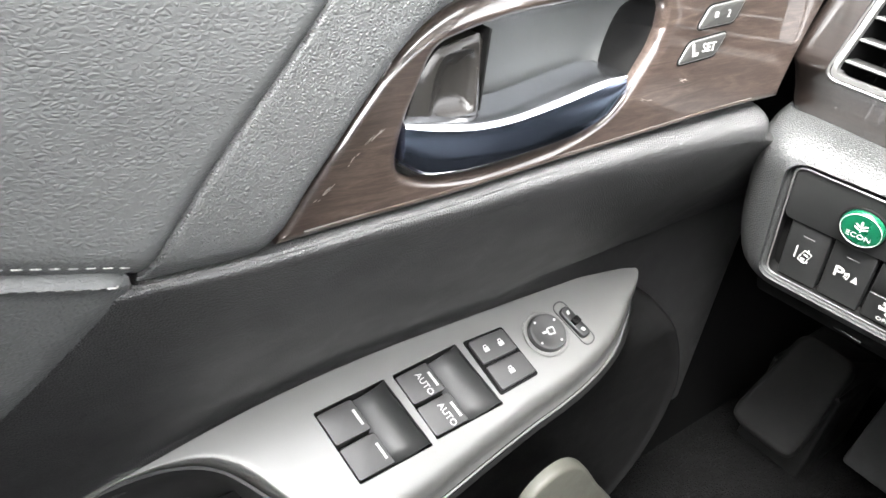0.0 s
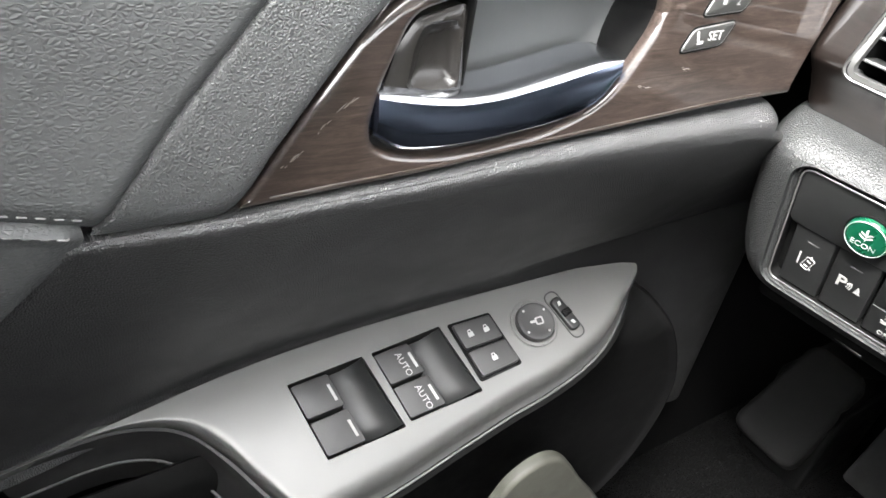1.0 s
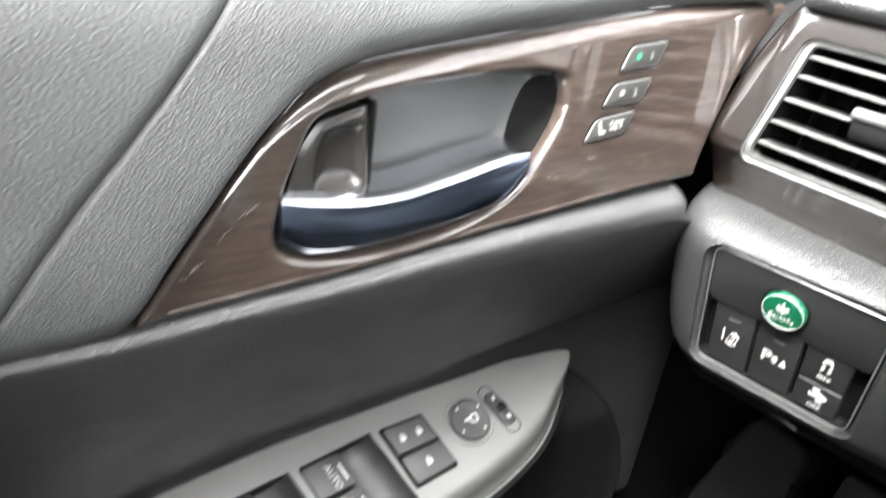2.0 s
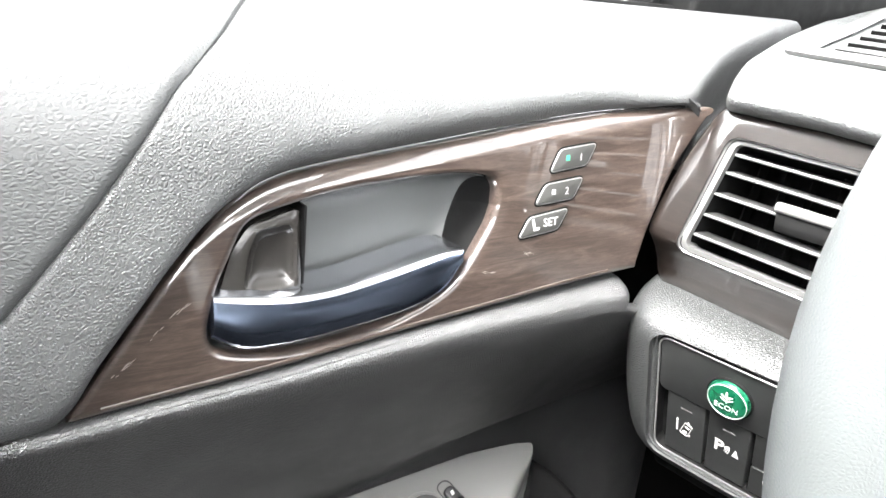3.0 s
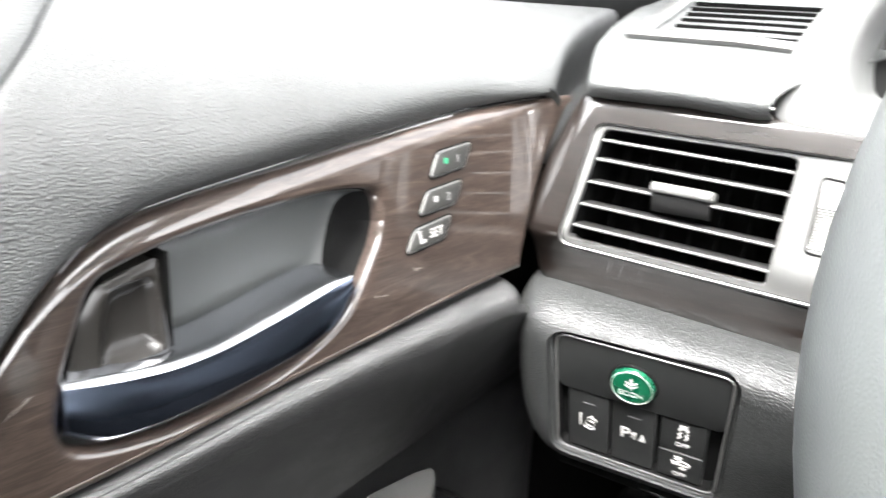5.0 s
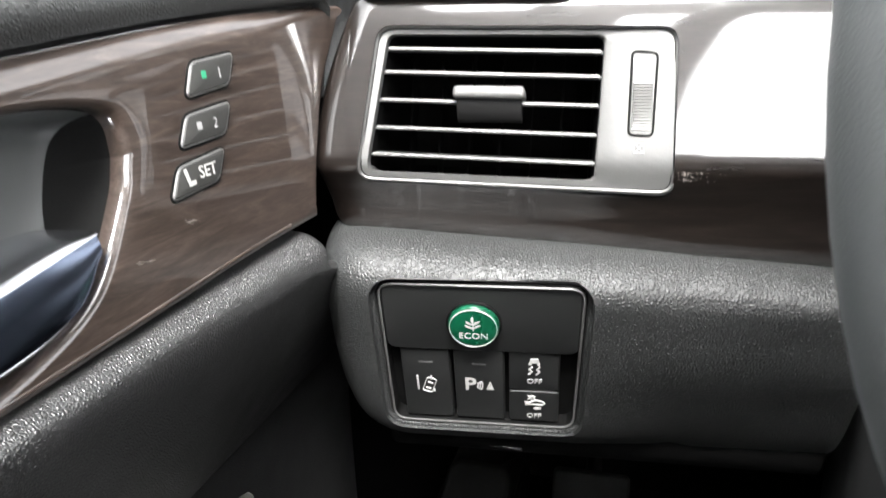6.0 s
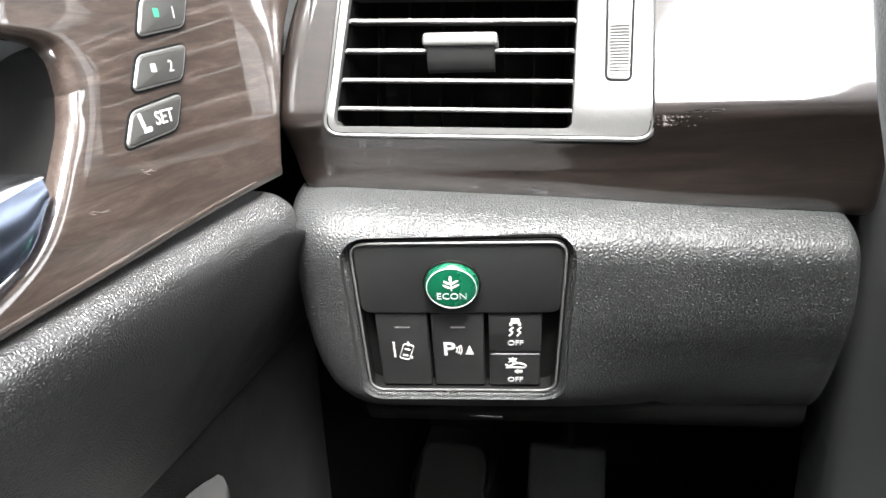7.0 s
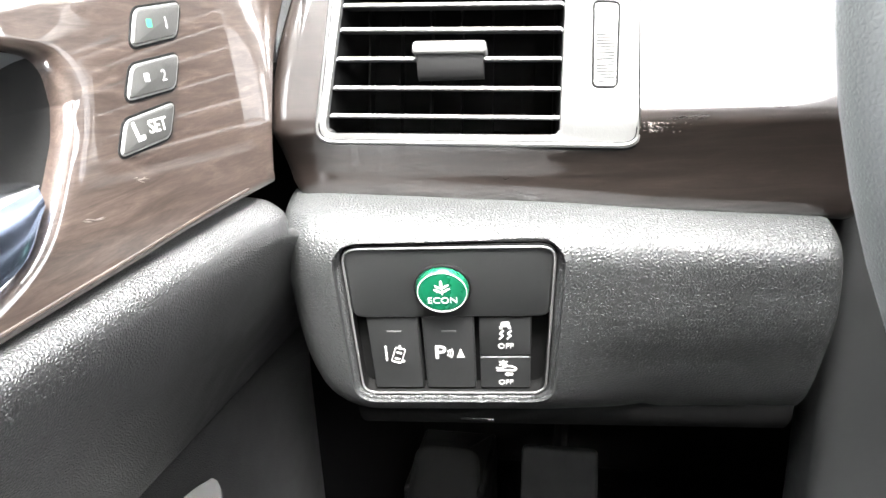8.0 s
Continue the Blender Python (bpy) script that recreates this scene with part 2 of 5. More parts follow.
def tube(points, r, seg=8, closed=False):
    P = [Vector(p) for p in points]
    rings, n = [], len(P)
    side = None
    for i, p in enumerate(P):
        d = (P[(i + 1) % n] - P[i - 1]) if closed else (P[min(i + 1, n - 1)] - P[max(i - 1, 0)])
        d.normalize()
        if side is None:
            side = d.orthogonal().normalized()
        side = (side - d * side.dot(d)).normalized()
        up = d.cross(side)
        rings.append([p + r * (math.cos(a) * side + math.sin(a) * up) for a in (2 * math.pi * k / seg for k in range(seg))])
    return loft(rings, not closed, closed)


def merge(*bms):
    out = bmesh.new()
    for b in bms:
        me = bpy.data.meshes.new("tmp")
        b.to_mesh(me)
        b.free()
        out.from_mesh(me)
        bpy.data.meshes.remove(me)
    return out


def block(lo, hi, bevel=0.0):
    m = Matrix.Identity(4)
    return prism(rect(lo[0], lo[1], hi[0], hi[1], bevel, 3) if bevel else rect(lo[0], lo[1], hi[0], hi[1]), m, lo[2], hi[2], bevel)


def carve(bm, *cutters):
    """The solid bm with the cutters' solids taken out."""
    bmesh.ops.recalc_face_normals(bm, faces=bm.faces[:])
    me = bpy.data.meshes.new("solid")
    bm.to_mesh(me)
    bm.free()
    ob, made = new("solid", me), []
    for c in cutters:
        bmesh.ops.recalc_face_normals(c, faces=c.faces[:])
        cm = bpy.data.meshes.new("cutter")
        c.to_mesh(cm)
        c.free()
        co = new("cutter", cm)
        made.append(co)
        md = ob.modifiers.new("cut", "BOOLEAN")
        md.operation, md.solver, md.object = "DIFFERENCE", "EXACT", co
    bpy.context.view_layer.update()
    res = bpy.data.meshes.new_from_object(ob.evaluated_get(bpy.context.evaluated_depsgraph_get()))
    out = bmesh.new()
    out.from_mesh(res)
    for o in [ob] + made:
        d = o.data
        bpy.data.objects.remove(o)
        bpy.data.meshes.remove(d)
    bpy.data.meshes.remove(res)
    return out


def lettering(word, size, m, u, v, n, bold=0.0):
    """Raised print of a word, centred on (u, v) of the plane of m."""
    cu = bpy.data.curves.new("word", "FONT")
    cu.body, cu.size, cu.align_x, cu.align_y, cu.extrude, cu.resolution_u, cu.offset = word, size, "CENTER", "CENTER", 0.00012, 3, bold
    ob = new("word", cu)
    bpy.context.view_layer.update()
    me = bpy.data.meshes.new_from_object(ob.evaluated_get(bpy.context.evaluated_depsgraph_get()))
    me.transform(m @ Matrix.Translation((u, v, n)))
    bm = bmesh.new()
    bm.from_mesh(me)
    bpy.data.objects.remove(ob)
    bpy.data.curves.remove(cu)
    bpy.data.meshes.remove(me)
    return bm


def plane(origin, right, facing):
    """Axes on a surface: u to the right, v up it, n out of it."""
    n = Vector(facing).normalized()
    u = Vector(right)
    u = (u - n * u.dot(n)).normalized()
    v = n.cross(u)
    m = Matrix((u, v, n)).transposed().to_4x4()
    m.translation = origin
    return m


def steps(a, b, n):
    return [a + (b - a) * i / (n - 1) for i in range(n)]


# ---- the driver's door ----
def wood_x(y, z):
    """How far in the wood face of the door stands."""
    return -0.075 + 0.085 * y - 0.1 * (z - 0.55) + 0.5 * max(0.0, y + 0.05) ** 2


def shell_x(y, z):
    """The door's shell, which carries the padding round the wood."""
    y = min(y, 0.0)
    return wood_x(y, z) + 1.5 * max(0.0, y + 0.05) ** 2


def leather_x(y, z):
    """The padded upper door: upright at first, then rolled over to the window sill."""
    k = max(0.0, (z - 0.635) / 0.076)
    return shell_x(y, min(z, 0.66)) + 0.004 - 0.085 * k ** 2.6


DOOR_N = Vector((1, -0.085, 0.1)).normalized()


def door_plane(y, z, lift=0.0):
    return plane(Vector((wood_x(y, z), y, z)) + DOOR_N * lift, (0.085, 1, 0), DOOR_N)


def on_wood(p, depth):
    return Vector((wood_x(p[0], p[1]), p[0], p[1])) + DOOR_N * depth


def pad_left(y):
    return curve([(0.0, -0.052), (0.03, -0.064), (0.1, -0.092), (0.2, -0.122), (0.35, -0.158), (0.6, -0.21)], y)


SILL = 0.711
door = thing("driver_door", "open-grained grey leather and dark wood car door trim", "car door", (-0.12, -0.2, 0.3))

# wood panel, as rings from the handle cup out to its edge
CUP_EDGE = [(-0.116, 0.606), (-0.122, 0.592), (-0.142, 0.566), (-0.172, 0.553), (-0.209, 0.5465), (-0.240, 0.546), (-0.262, 0.551), (-0.268, 0.560), (-0.264, 0.578), (-0.257, 0.594),
            (-0.249, 0.608), (-0.236, 0.6135), (-0.209, 0.619), (-0.179, 0.622), (-0.147, 0.6245), (-0.124, 0.6225), (-0.1165, 0.617)]
WOOD_LOW = [(-0.327, 0.5325), (-0.289, 0.535), (-0.238, 0.538), (-0.178, 0.5435), (-0.106, 0.5495), (-0.065, 0.553), (-0.004, 0.5568)]
WOOD_TOP = [(0.047, 0.6575), (-0.02, 0.654), (-0.075, 0.649), (-0.148, 0.640), (-0.208, 0.6325), (-0.235, 0.627), (-0.251, 0.6195), (-0.266, 0.608), (-0.285, 0.587), (-0.310, 0.555), (-0.327, 0.5325)]
outline = spline(WOOD_LOW, 60)[:-1] + spline([(-0.004, 0.5568), (0.006, 0.588), (0.022, 0.622), (0.047, 0.6575)], 20)[:-1] + spline(WOOD_TOP, 90)[:-1]
cup_line = spline(CUP_EDGE + CUP_EDGE[:1], 181)[:-1]
CENTRE = Vector((-0.19, 0.587))


def by_angle(line, n, centre=CENTRE):
    """n points of a closed line at even angles round the centre."""
    pts = sorted(((math.atan2(p[1] - centre.y, p[0] - centre.x), Vector(p[:2])) for p in line), key=lambda q: q[0])
    pts = [(pts[-1][0] - 2 * math.pi, pts[-1][1])] + pts + [(pts[0][0] + 2 * math.pi, pts[0][1])]
    out, j = [], 0
    for i in range(n):
        a = -math.pi + 2 * math.pi * i / n
        while pts[j + 1][0] < a:
            j += 1
        t = (a - pts[j][0]) / max(pts[j + 1][0] - pts[j][0], 1e-9)
        out.append(pts[j][1].lerp(pts[j + 1][1], t))
    return out


def roll_width(o):
    """The trim's upper edge is rolled over wider than its foot and ends."""
    return 0.003 + 0.006 * max(0.0, min(1.0, (o.y - 0.60) / 0.03)) * max(0.0, min(1.0, (0.03 - o.x) / 0.05))


N = 900
co, oo = by_angle(cup_line, N), by_angle(outline, N)
side = [(oo[(i + 4) % N] - oo[i - 4]).normalized() for i in range(N)]
side = [Vector((e.y, -e.x)) for e in side]
rings = []
for inset_mm, depth in ((0.0, -0.016), (0.0, -0.006), (0.0006, -0.0028), (0.002, -0.0008), (0.004, 0.0)):
    rings.append([on_wood(c + (o - c).normalized() * inset_mm, depth) for c, o in zip(co, oo)])
for k in range(1, 16):
    s = k / 16
    rings.append([on_wood((c + (o - c).normalized() * 0.004).lerp(o - d * roll_width(o), s), 0.0) for c, o, d in zip(co, oo, side)])
for share, depth in ((1.0, 0.0), (0.7, -0.10), (0.4, -0.32), (0.15, -0.65), (0.04, -0.85), (0.0, -1.0), (0.0, -4.0)):
    rings.append([on_wood(o - d * share * roll_width(o), depth * (0.0020 + 0.75 * (roll_width(o) - 0.003))) for o, d in zip(oo, side)])
low_edge = [on_wood(p + Vector((0.002, 0.0032)), 0.0001) for p in spline(WOOD_LOW, 60)[3:-4]]
part("lower_ridge", tube(low_edge, 0.0007, 6), WOOD_DOOR, door)
part("wood_trim", loft(rings, False, True), WOOD_DOOR, door, "glossy dark brown wood-grain trim panel")

# handle cup, hollowed behind the wood
bowl = []
for grow, depth in ((0.0, -0.007), (0.001, -0.012), (0.0022, -0.0158), (0.004, -0.020), (0.0058, -0.0228), (0.008, -0.0252), (0.010, -0.0265), (0.0125, -0.0274), (0.015, -0.0280), (0.020, -0.0285)):
    bowl.append([on_wood(c + (CENTRE - c).normalized() * grow, depth) for c in co])
bowl_mesh = loft(bowl[::-1] + [[p - DOOR_N * 0.004 for p in r] for r in bowl])
# its front end, beyond a slanting edge, is coloured black for its shade
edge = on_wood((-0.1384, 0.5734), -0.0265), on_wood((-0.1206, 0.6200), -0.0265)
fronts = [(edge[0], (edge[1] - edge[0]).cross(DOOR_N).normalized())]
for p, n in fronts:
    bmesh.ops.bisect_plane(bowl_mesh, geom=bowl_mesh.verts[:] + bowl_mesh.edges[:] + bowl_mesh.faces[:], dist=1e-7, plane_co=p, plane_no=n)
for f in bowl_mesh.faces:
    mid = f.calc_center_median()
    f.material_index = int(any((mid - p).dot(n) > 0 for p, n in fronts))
cup = part("handle_cup", bowl_mesh, CUP, door, "smooth grey plastic recess behind the handle, front end blackened as its shade")
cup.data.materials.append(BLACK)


# chrome pull lever across the foot of the cup
def handle():
    top = spline([(-0.2662, 0.5792), (-0.2538, 0.5773), (-0.2386, 0.5750), (-0.2245, 0.5738), (-0.2056, 0.5747), (-0.1815, 0.5788), (-0.1623, 0.5826), (-0.1489, 0.5848), (-0.1372, 0.5856)], 40)
    low = spline([(-0.2670, 0.5605), (-0.2545, 0.5528), (-0.2400, 0.5510), (-0.2250, 0.5512), (-0.2056, 0.5527), (-0.1815, 0.5552), (-0.1623, 0.5588), (-0.1470, 0.5650), (-0.1366, 0.5770)], 40)
    lifts = [0.0004 + 0.0014 * math.sin(math.pi * i / 39) - 0.001 * i / 39 for i in range(40)]
    R, T = [], []
    for a, b, lift in zip(top, low, lifts):
        R.append([on_wood(a.lerp(b, w), d + lift) for w, d in ((0.10, -0.006), (0.12, 0.0016), (0.25, 0.0021), (0.45, 0.0024), (0.65, 0.0025), (0.85, 0.0022), (0.96, 0.0012), (1.0, -0.0010), (1.0, -0.010), (0.5, -0.010))])
        T.append([on_wood(a.lerp(b, w), d + lift) for w, d in ((-0.10, -0.0240), (-0.08, -0.0080), (-0.05, -0.0040), (0.0, -0.0005), (0.05, 0.0018), (0.125, 0.0028), (0.15, 0.0020), (0.13, -0.006), (0.05, -0.0260))])
    t = part("door_handle", loft(R), DARK_CHROME, door, "blue-tinted chrome inside door handle lever")
    part("upper_bevel", loft(T), CHROME, t, "bright chrome upper edge")
    part("lower_bead", tube([on_wood(p + Vector((0, -0.0015)), -0.0035) for p in low[:34]], 0.0011, 8), CHROME, t, "thin bright lower edge")


handle()


def lock_lever():
    t = thing("lock_lever", "brown-grey satin door lock lever in the handle cup", "lock lever", on_wood((-0.24, 0.59), 0))
    line = by_angle(ccw(roundpoly([(-0.2635, 0.5750), (-0.2560, 0.5965), (-0.2475, 0.6078), (-0.2235, 0.6135), (-0.2235, 0.5735)], 0.004, 30)), 96, Vector((-0.238, 0.591)))
    dish = by_angle(ccw(roundpoly([(-0.2520, 0.5770), (-0.2485, 0.5960), (-0.2440, 0.6045), (-0.2268, 0.6065), (-0.2272, 0.5770)], 0.005, 30)), 96, Vector((-0.238, 0.591)))
    mid = Vector((-0.2375, 0.591))
    R = []
    for k, h in ((0.0, -0.025), (0.0, -0.0062), (0.06, -0.0048), (0.3, -0.0038), (0.8, -0.0030), (1.0, -0.0034)):
        R.append([on_wood(p.lerp(q, k), h) for p, q in zip(line, dish)])
    for k, h in ((0.93, -0.0048), (0.84, -0.0066), (0.7, -0.0080), (0.5, -0.0088), (0.25, -0.0092)):
        R.append([on_wood(mid + (q - mid) * k, h) for q in dish])
    part("paddle", loft(R), LEVER, t)
    part("shroud", prism(roundpoly([(-0.2231, 0.576), (-0.2222, 0.576), (-0.2216, 0.6145), (-0.2228, 0.6145)], 0.0003), plane((0, 0, 0), (0, 1, 0), (1, 0, 0)), -0.125, -0.1015), BLACK, t)


lock_lever()


# three seat memory buttons in the wood
def memory_button(corners, word):
    mid = sum((Vector(c) for c in corners), Vector((0, 0))) / 4
    t = thing("seat_memory_button", "silver-rimmed grey seat memory button marked " + word, "button", on_wood(mid, 0), "seat memory buttons")
    m = door_plane(mid.x, mid.y)
    loc = [(m.inverted() @ on_wood(c, 0)).to_2d() for c in corners]
    line = ccw(roundpoly(loc, 0.0032, 6))
    part("gap", collar(inset(line, -0.0012), inset(line, -0.0002), m, -0.002, 0.0004, 0.0001), BLACK, t, "dark shadow gap")
    part("rim", collar(inset(line, -0.0003), inset(line, 0.0004), m, -0.002, 0.0009, 0.0002), RIM, t, "thin silver rim")
    part("cap", prism(inset(line, 0.0003), m, -0.003, 0.0012, 0.0005), BUTTON, t)
    if word == "SET":
        part("word", lettering("SET", 0.0068, m @ Matrix.Rotation(radians(2), 4, "Z"), 0.0045, 0.0004, 0.0013, 0.00002), MARK, t)
        seat = merge(prism(roundpoly([(-0.0092, 0.0032), (-0.0076, 0.0036), (-0.0062, -0.0016), (-0.0078, -0.0022)], 0.0005, 3), m, 0.0009, 0.0013), prism(roundpoly([(-0.0078, -0.0036), (-0.0033, -0.0032), (-0.0033, -0.0015), (-0.0074, -0.0018)], 0.0006, 3), m, 0.0009, 0.0013))
        part("seat_symbol", seat, MARK, t)
    else:
        part("word", lettering(word, 0.006, m, 0.0050, 0.0, 0.0012), DIM_MARK, t)
        part("lamp", prism(rect(-0.0062, -0.0014, -0.0034, 0.0016, 0.0004, 2), m, 0.0009, 0.0013), GREEN_MARK if word == "1" else DIM_MARK, t)


memory_button([(-0.1000, 0.5862), (-0.0935, 0.5975), (-0.0650, 0.6008), (-0.0720, 0.5890)], "SET")
memory_button([(-0.0900, 0.6042), (-0.0835, 0.6155), (-0.0558, 0.6182), (-0.0622, 0.6062)], "2")
memory_button([(-0.0810, 0.6220), (-0.0748, 0.6345), (-0.0478, 0.6372), (-0.0542, 0.6250)], "1")

# pale scratches on the wood beside the handle
SCRATCH = [((-0.2932, 0.5630), (-0.2780, 0.5760)), ((-0.3094, 0.5487), (-0.3015, 0.5540)), ((-0.1266, 0.5712), (-0.1165, 0.5693)), ((-0.0965, 0.5775), (-0.0905, 0.5765))]
scratches = []
for a, b in SCRATCH:
    a, b = Vector(a), Vector(b)
    for k in range(9):
        p = a.lerp(b, random.random()) + Vector((random.uniform(-0.0008, 0.0008), random.uniform(-0.0008, 0.0008)))
        q = p + ((b - a).normalized() + Vector((random.uniform(-0.2, 0.2), random.uniform(-0.2, 0.2)))) * random.uniform(0.001, 0.005)
        m = door_plane(p.x, p.y)
        loc = (m.inverted() @ on_wood(q, 0)).to_2d()
        w = Vector((-loc.y, loc.x)).normalized() * random.uniform(0.00006, 0.00016)
        scratches.append(prism([-w, loc * 0.5 - w * 1.3, loc, loc * 0.5 + w * 1.3], m, -0.0002, 0.00022))
tagged(part("scratch", merge(*scratches), WORN, door, "pale scratches in the wood beside the handle"), kind="stuff")

# padded leather above and behind the wood, in two pieces with a sunk seam
SEAM = [(-0.3835, 0.5335), (-0.349, 0.578), (-0.314, 0.618), (-0.280, 0.660), (-0.266, 0.673), (-0.248, 0.686), (-0.230, 0.698), (-0.205, SILL)]
seam_line = spline(SEAM, 60)


def seam_y(z):
    for a, b in zip(seam_line, seam_line[1:]):
        if z <= b.y:
            return a.x + (b.x - a.x) * (z - a.y) / (b.y - a.y)
    return seam_line[-1].x


def rear_leather(u, v):
    z0 = 0.5390 + (SILL - 0.5390) * v
    edge = seam_y(z0) - 0.0012
    d = 0.45 * u
    y = edge - d
    z = z0 + 0.27 * d * (1 - v)
    sink = 0.0030 * math.exp(-(d / 0.0016) ** 2) + 0.0035 * math.exp(-((z0 - 0.5390) / 0.003) ** 2)
    return (leather_x(y, z) - sink + 0.003 * math.sin(min(1, d / 0.2) * math.pi / 2), y, z)


part("rear_pad", sheet(rear_leather, [0, 0.001, 0.0025, 0.0045, 0.007, 0.011, 0.02, 0.03] + steps(0.05, 1, 24), [0, 0.008, 0.016, 0.03, 0.045] + steps(0.07, 1, 34), 0.004), LEATHER_SOFT, door, "soft grey leather rear pad")

LOWER = spline([(-0.383, 0.5325), (-0.355, 0.5325), (-0.3285, 0.5335), (-0.3105, 0.5565), (-0.2855, 0.5885), (-0.2665, 0.6095), (-0.2515, 0.6212), (-0.2355, 0.6287), (-0.2085, 0.6342), (-0.148, 0.6417), (-0.075, 0.6504), (-0.02, 0.6549), (0.047, 0.6585)], 420)
UPPER = spline([(-0.3825, 0.5345), (-0.366, 0.5560), (-0.349, 0.578), (-0.314, 0.618), (-0.280, 0.660), (-0.266, 0.673), (-0.248, 0.686), (-0.230, 0.698), (-0.205, SILL), (-0.15, SILL), (-0.10, SILL), (-0.02, SILL), (0.12, SILL), (0.55, SILL)], 420)


def front_leather(u, v):
    i = int(round(u * 419))
    a, b = LOWER[i], UPPER[i]
    p = a.lerp(b, v)
    low_d = (p - a).length
    front = max(0.0, min(1.0, (u - 0.55) / 0.3))
    roll = (0.0025 + 0.0045 * max(0.0, min(1.0, (u - 0.10) / 0.08)) + 0.003 * front) * math.exp(-(low_d / (0.0045 + 0.0060 * front)) ** 1.4)
    seam_d = (p - b).length * 0.75
    roll += 0.0028 * math.exp(-(seam_d / 0.0011) ** 2) * max(0.0, min(1.0, (0.60 - u) / 0.04))
    swell = 0.0035 * (1 - math.exp(-low_d / 0.012))
    x = leather_x(p.x, p.y) + swell - roll
    if p.x > 0.0:
        x += 0.08 * min(p.x, 0.05) * max(0, 1 - (p.y - 0.655) / 0.03)
    near = max(0.0, pad_left(p.x) - x)
    groove = 0.050 * math.exp(-(near / 0.0105) ** 2.6) * max(0.0, min(1.0, (p.x + 0.005) / 0.03))
    return (x - 0.5 * groove, p.x + 0.0006 * v * max(0.0, min(1.0, (0.6 - u) / 0.1)), p.y - groove)


part("front_pad", sheet(front_leather, [i / 419 for i in range(420)], [0, 0.012, 0.03, 0.05, 0.08, 0.12, 0.17] + steps(0.22, 0.9, 60) + [0.93, 0.95, 0.965, 0.975, 0.983, 0.99, 0.995, 1.0], 0.004), LEATHER, door, "grained grey leather pad above the wood")


# leather below the stitched seam, and the seam itself
def diagonal(z):
    return -0.3855 - 0.95 * (0.5325 - z)


def low_leather(u, v):
    z0 = 0.5388 - 0.156 * v
    edge = diagonal(min(z0, 0.5325)) - 0.1 * max(0.0, z0 - 0.5325)
    d = 0.42 * u
    y = edge - d
    z = z0 + 0.27 * d
    sink = 0.0025 * math.exp(-(d / 0.004) ** 2) + 0.003 * math.exp(-((z0 - 0.5388) / 0.0022) ** 2)
    ridge = 0.0025 * math.exp(-((z0 - 0.5350) / 0.0026) ** 2) * (1 - math.exp(-(d / 0.006) ** 2))
    return (leather_x(y, 0.533) + 0.002 - sink + ridge - 0.035 * v ** 1.5, y, z)


part("lower_pad", sheet(low_leather, [0, 0.004, 0.01, 0.018, 0.03] + steps(0.05, 1, 24), [0, 0.012, 0.025, 0.04, 0.055, 0.07, 0.09, 0.12] + steps(0.16, 1, 20), 0.004), LEATHER_SOFT, door, "soft grey leather lower pad")

stitches = []
for row in range(2):
    for i in range(50):
        y = -0.3868 - 0.0056 * i - 0.006 * row
        z = (0.5425 if row == 0 else 0.5345) + 0.27 * (-0.3855 - y)
        x = leather_x(y, 0.533) + (0.0012 if row == 0 else 0.0034)
        stitches.append(tube([(x - 0.0008, y - 0.0021, z + 0.0006), (x + 0.0003, y - 0.0012, z + 0.0003), (x + 0.0004, y + 0.0012, z - 0.0003), (x - 0.0008, y + 0.0021, z - 0.0006)], 0.00045, 6))
tagged(part("stitching", merge(*stitches), THREAD, door, "double row of pale grey stitching"), kind="stuff")


# moulded panel under the wood, with a grained lip
def arm_z(x, y):
    return 0.3377 - 0.4539 * x + 0.1087 * y


ARM_OUT = [(-0.75, -0.146), (-0.444, -0.149), (-0.393, -0.152), (-0.321, -0.155), (-0.248, -0.153), (-0.166, -0.146), (-0.073, -0.1365), (-0.045, -0.1330), (-0.025, -0.1300), (-0.0145, -0.1270), (0.05, -0.118)]
LIP = [(-0.75, 0.525), (-0.45, 0.527), (-0.383, 0.5295), (-0.327, 0.5302), (-0.289, 0.5325), (-0.238, 0.5352), (-0.178, 0.5405), (-0.106, 0.5453), (-0.065, 0.5472), (-0.012, 0.5502), (0.03, 0.5520)]


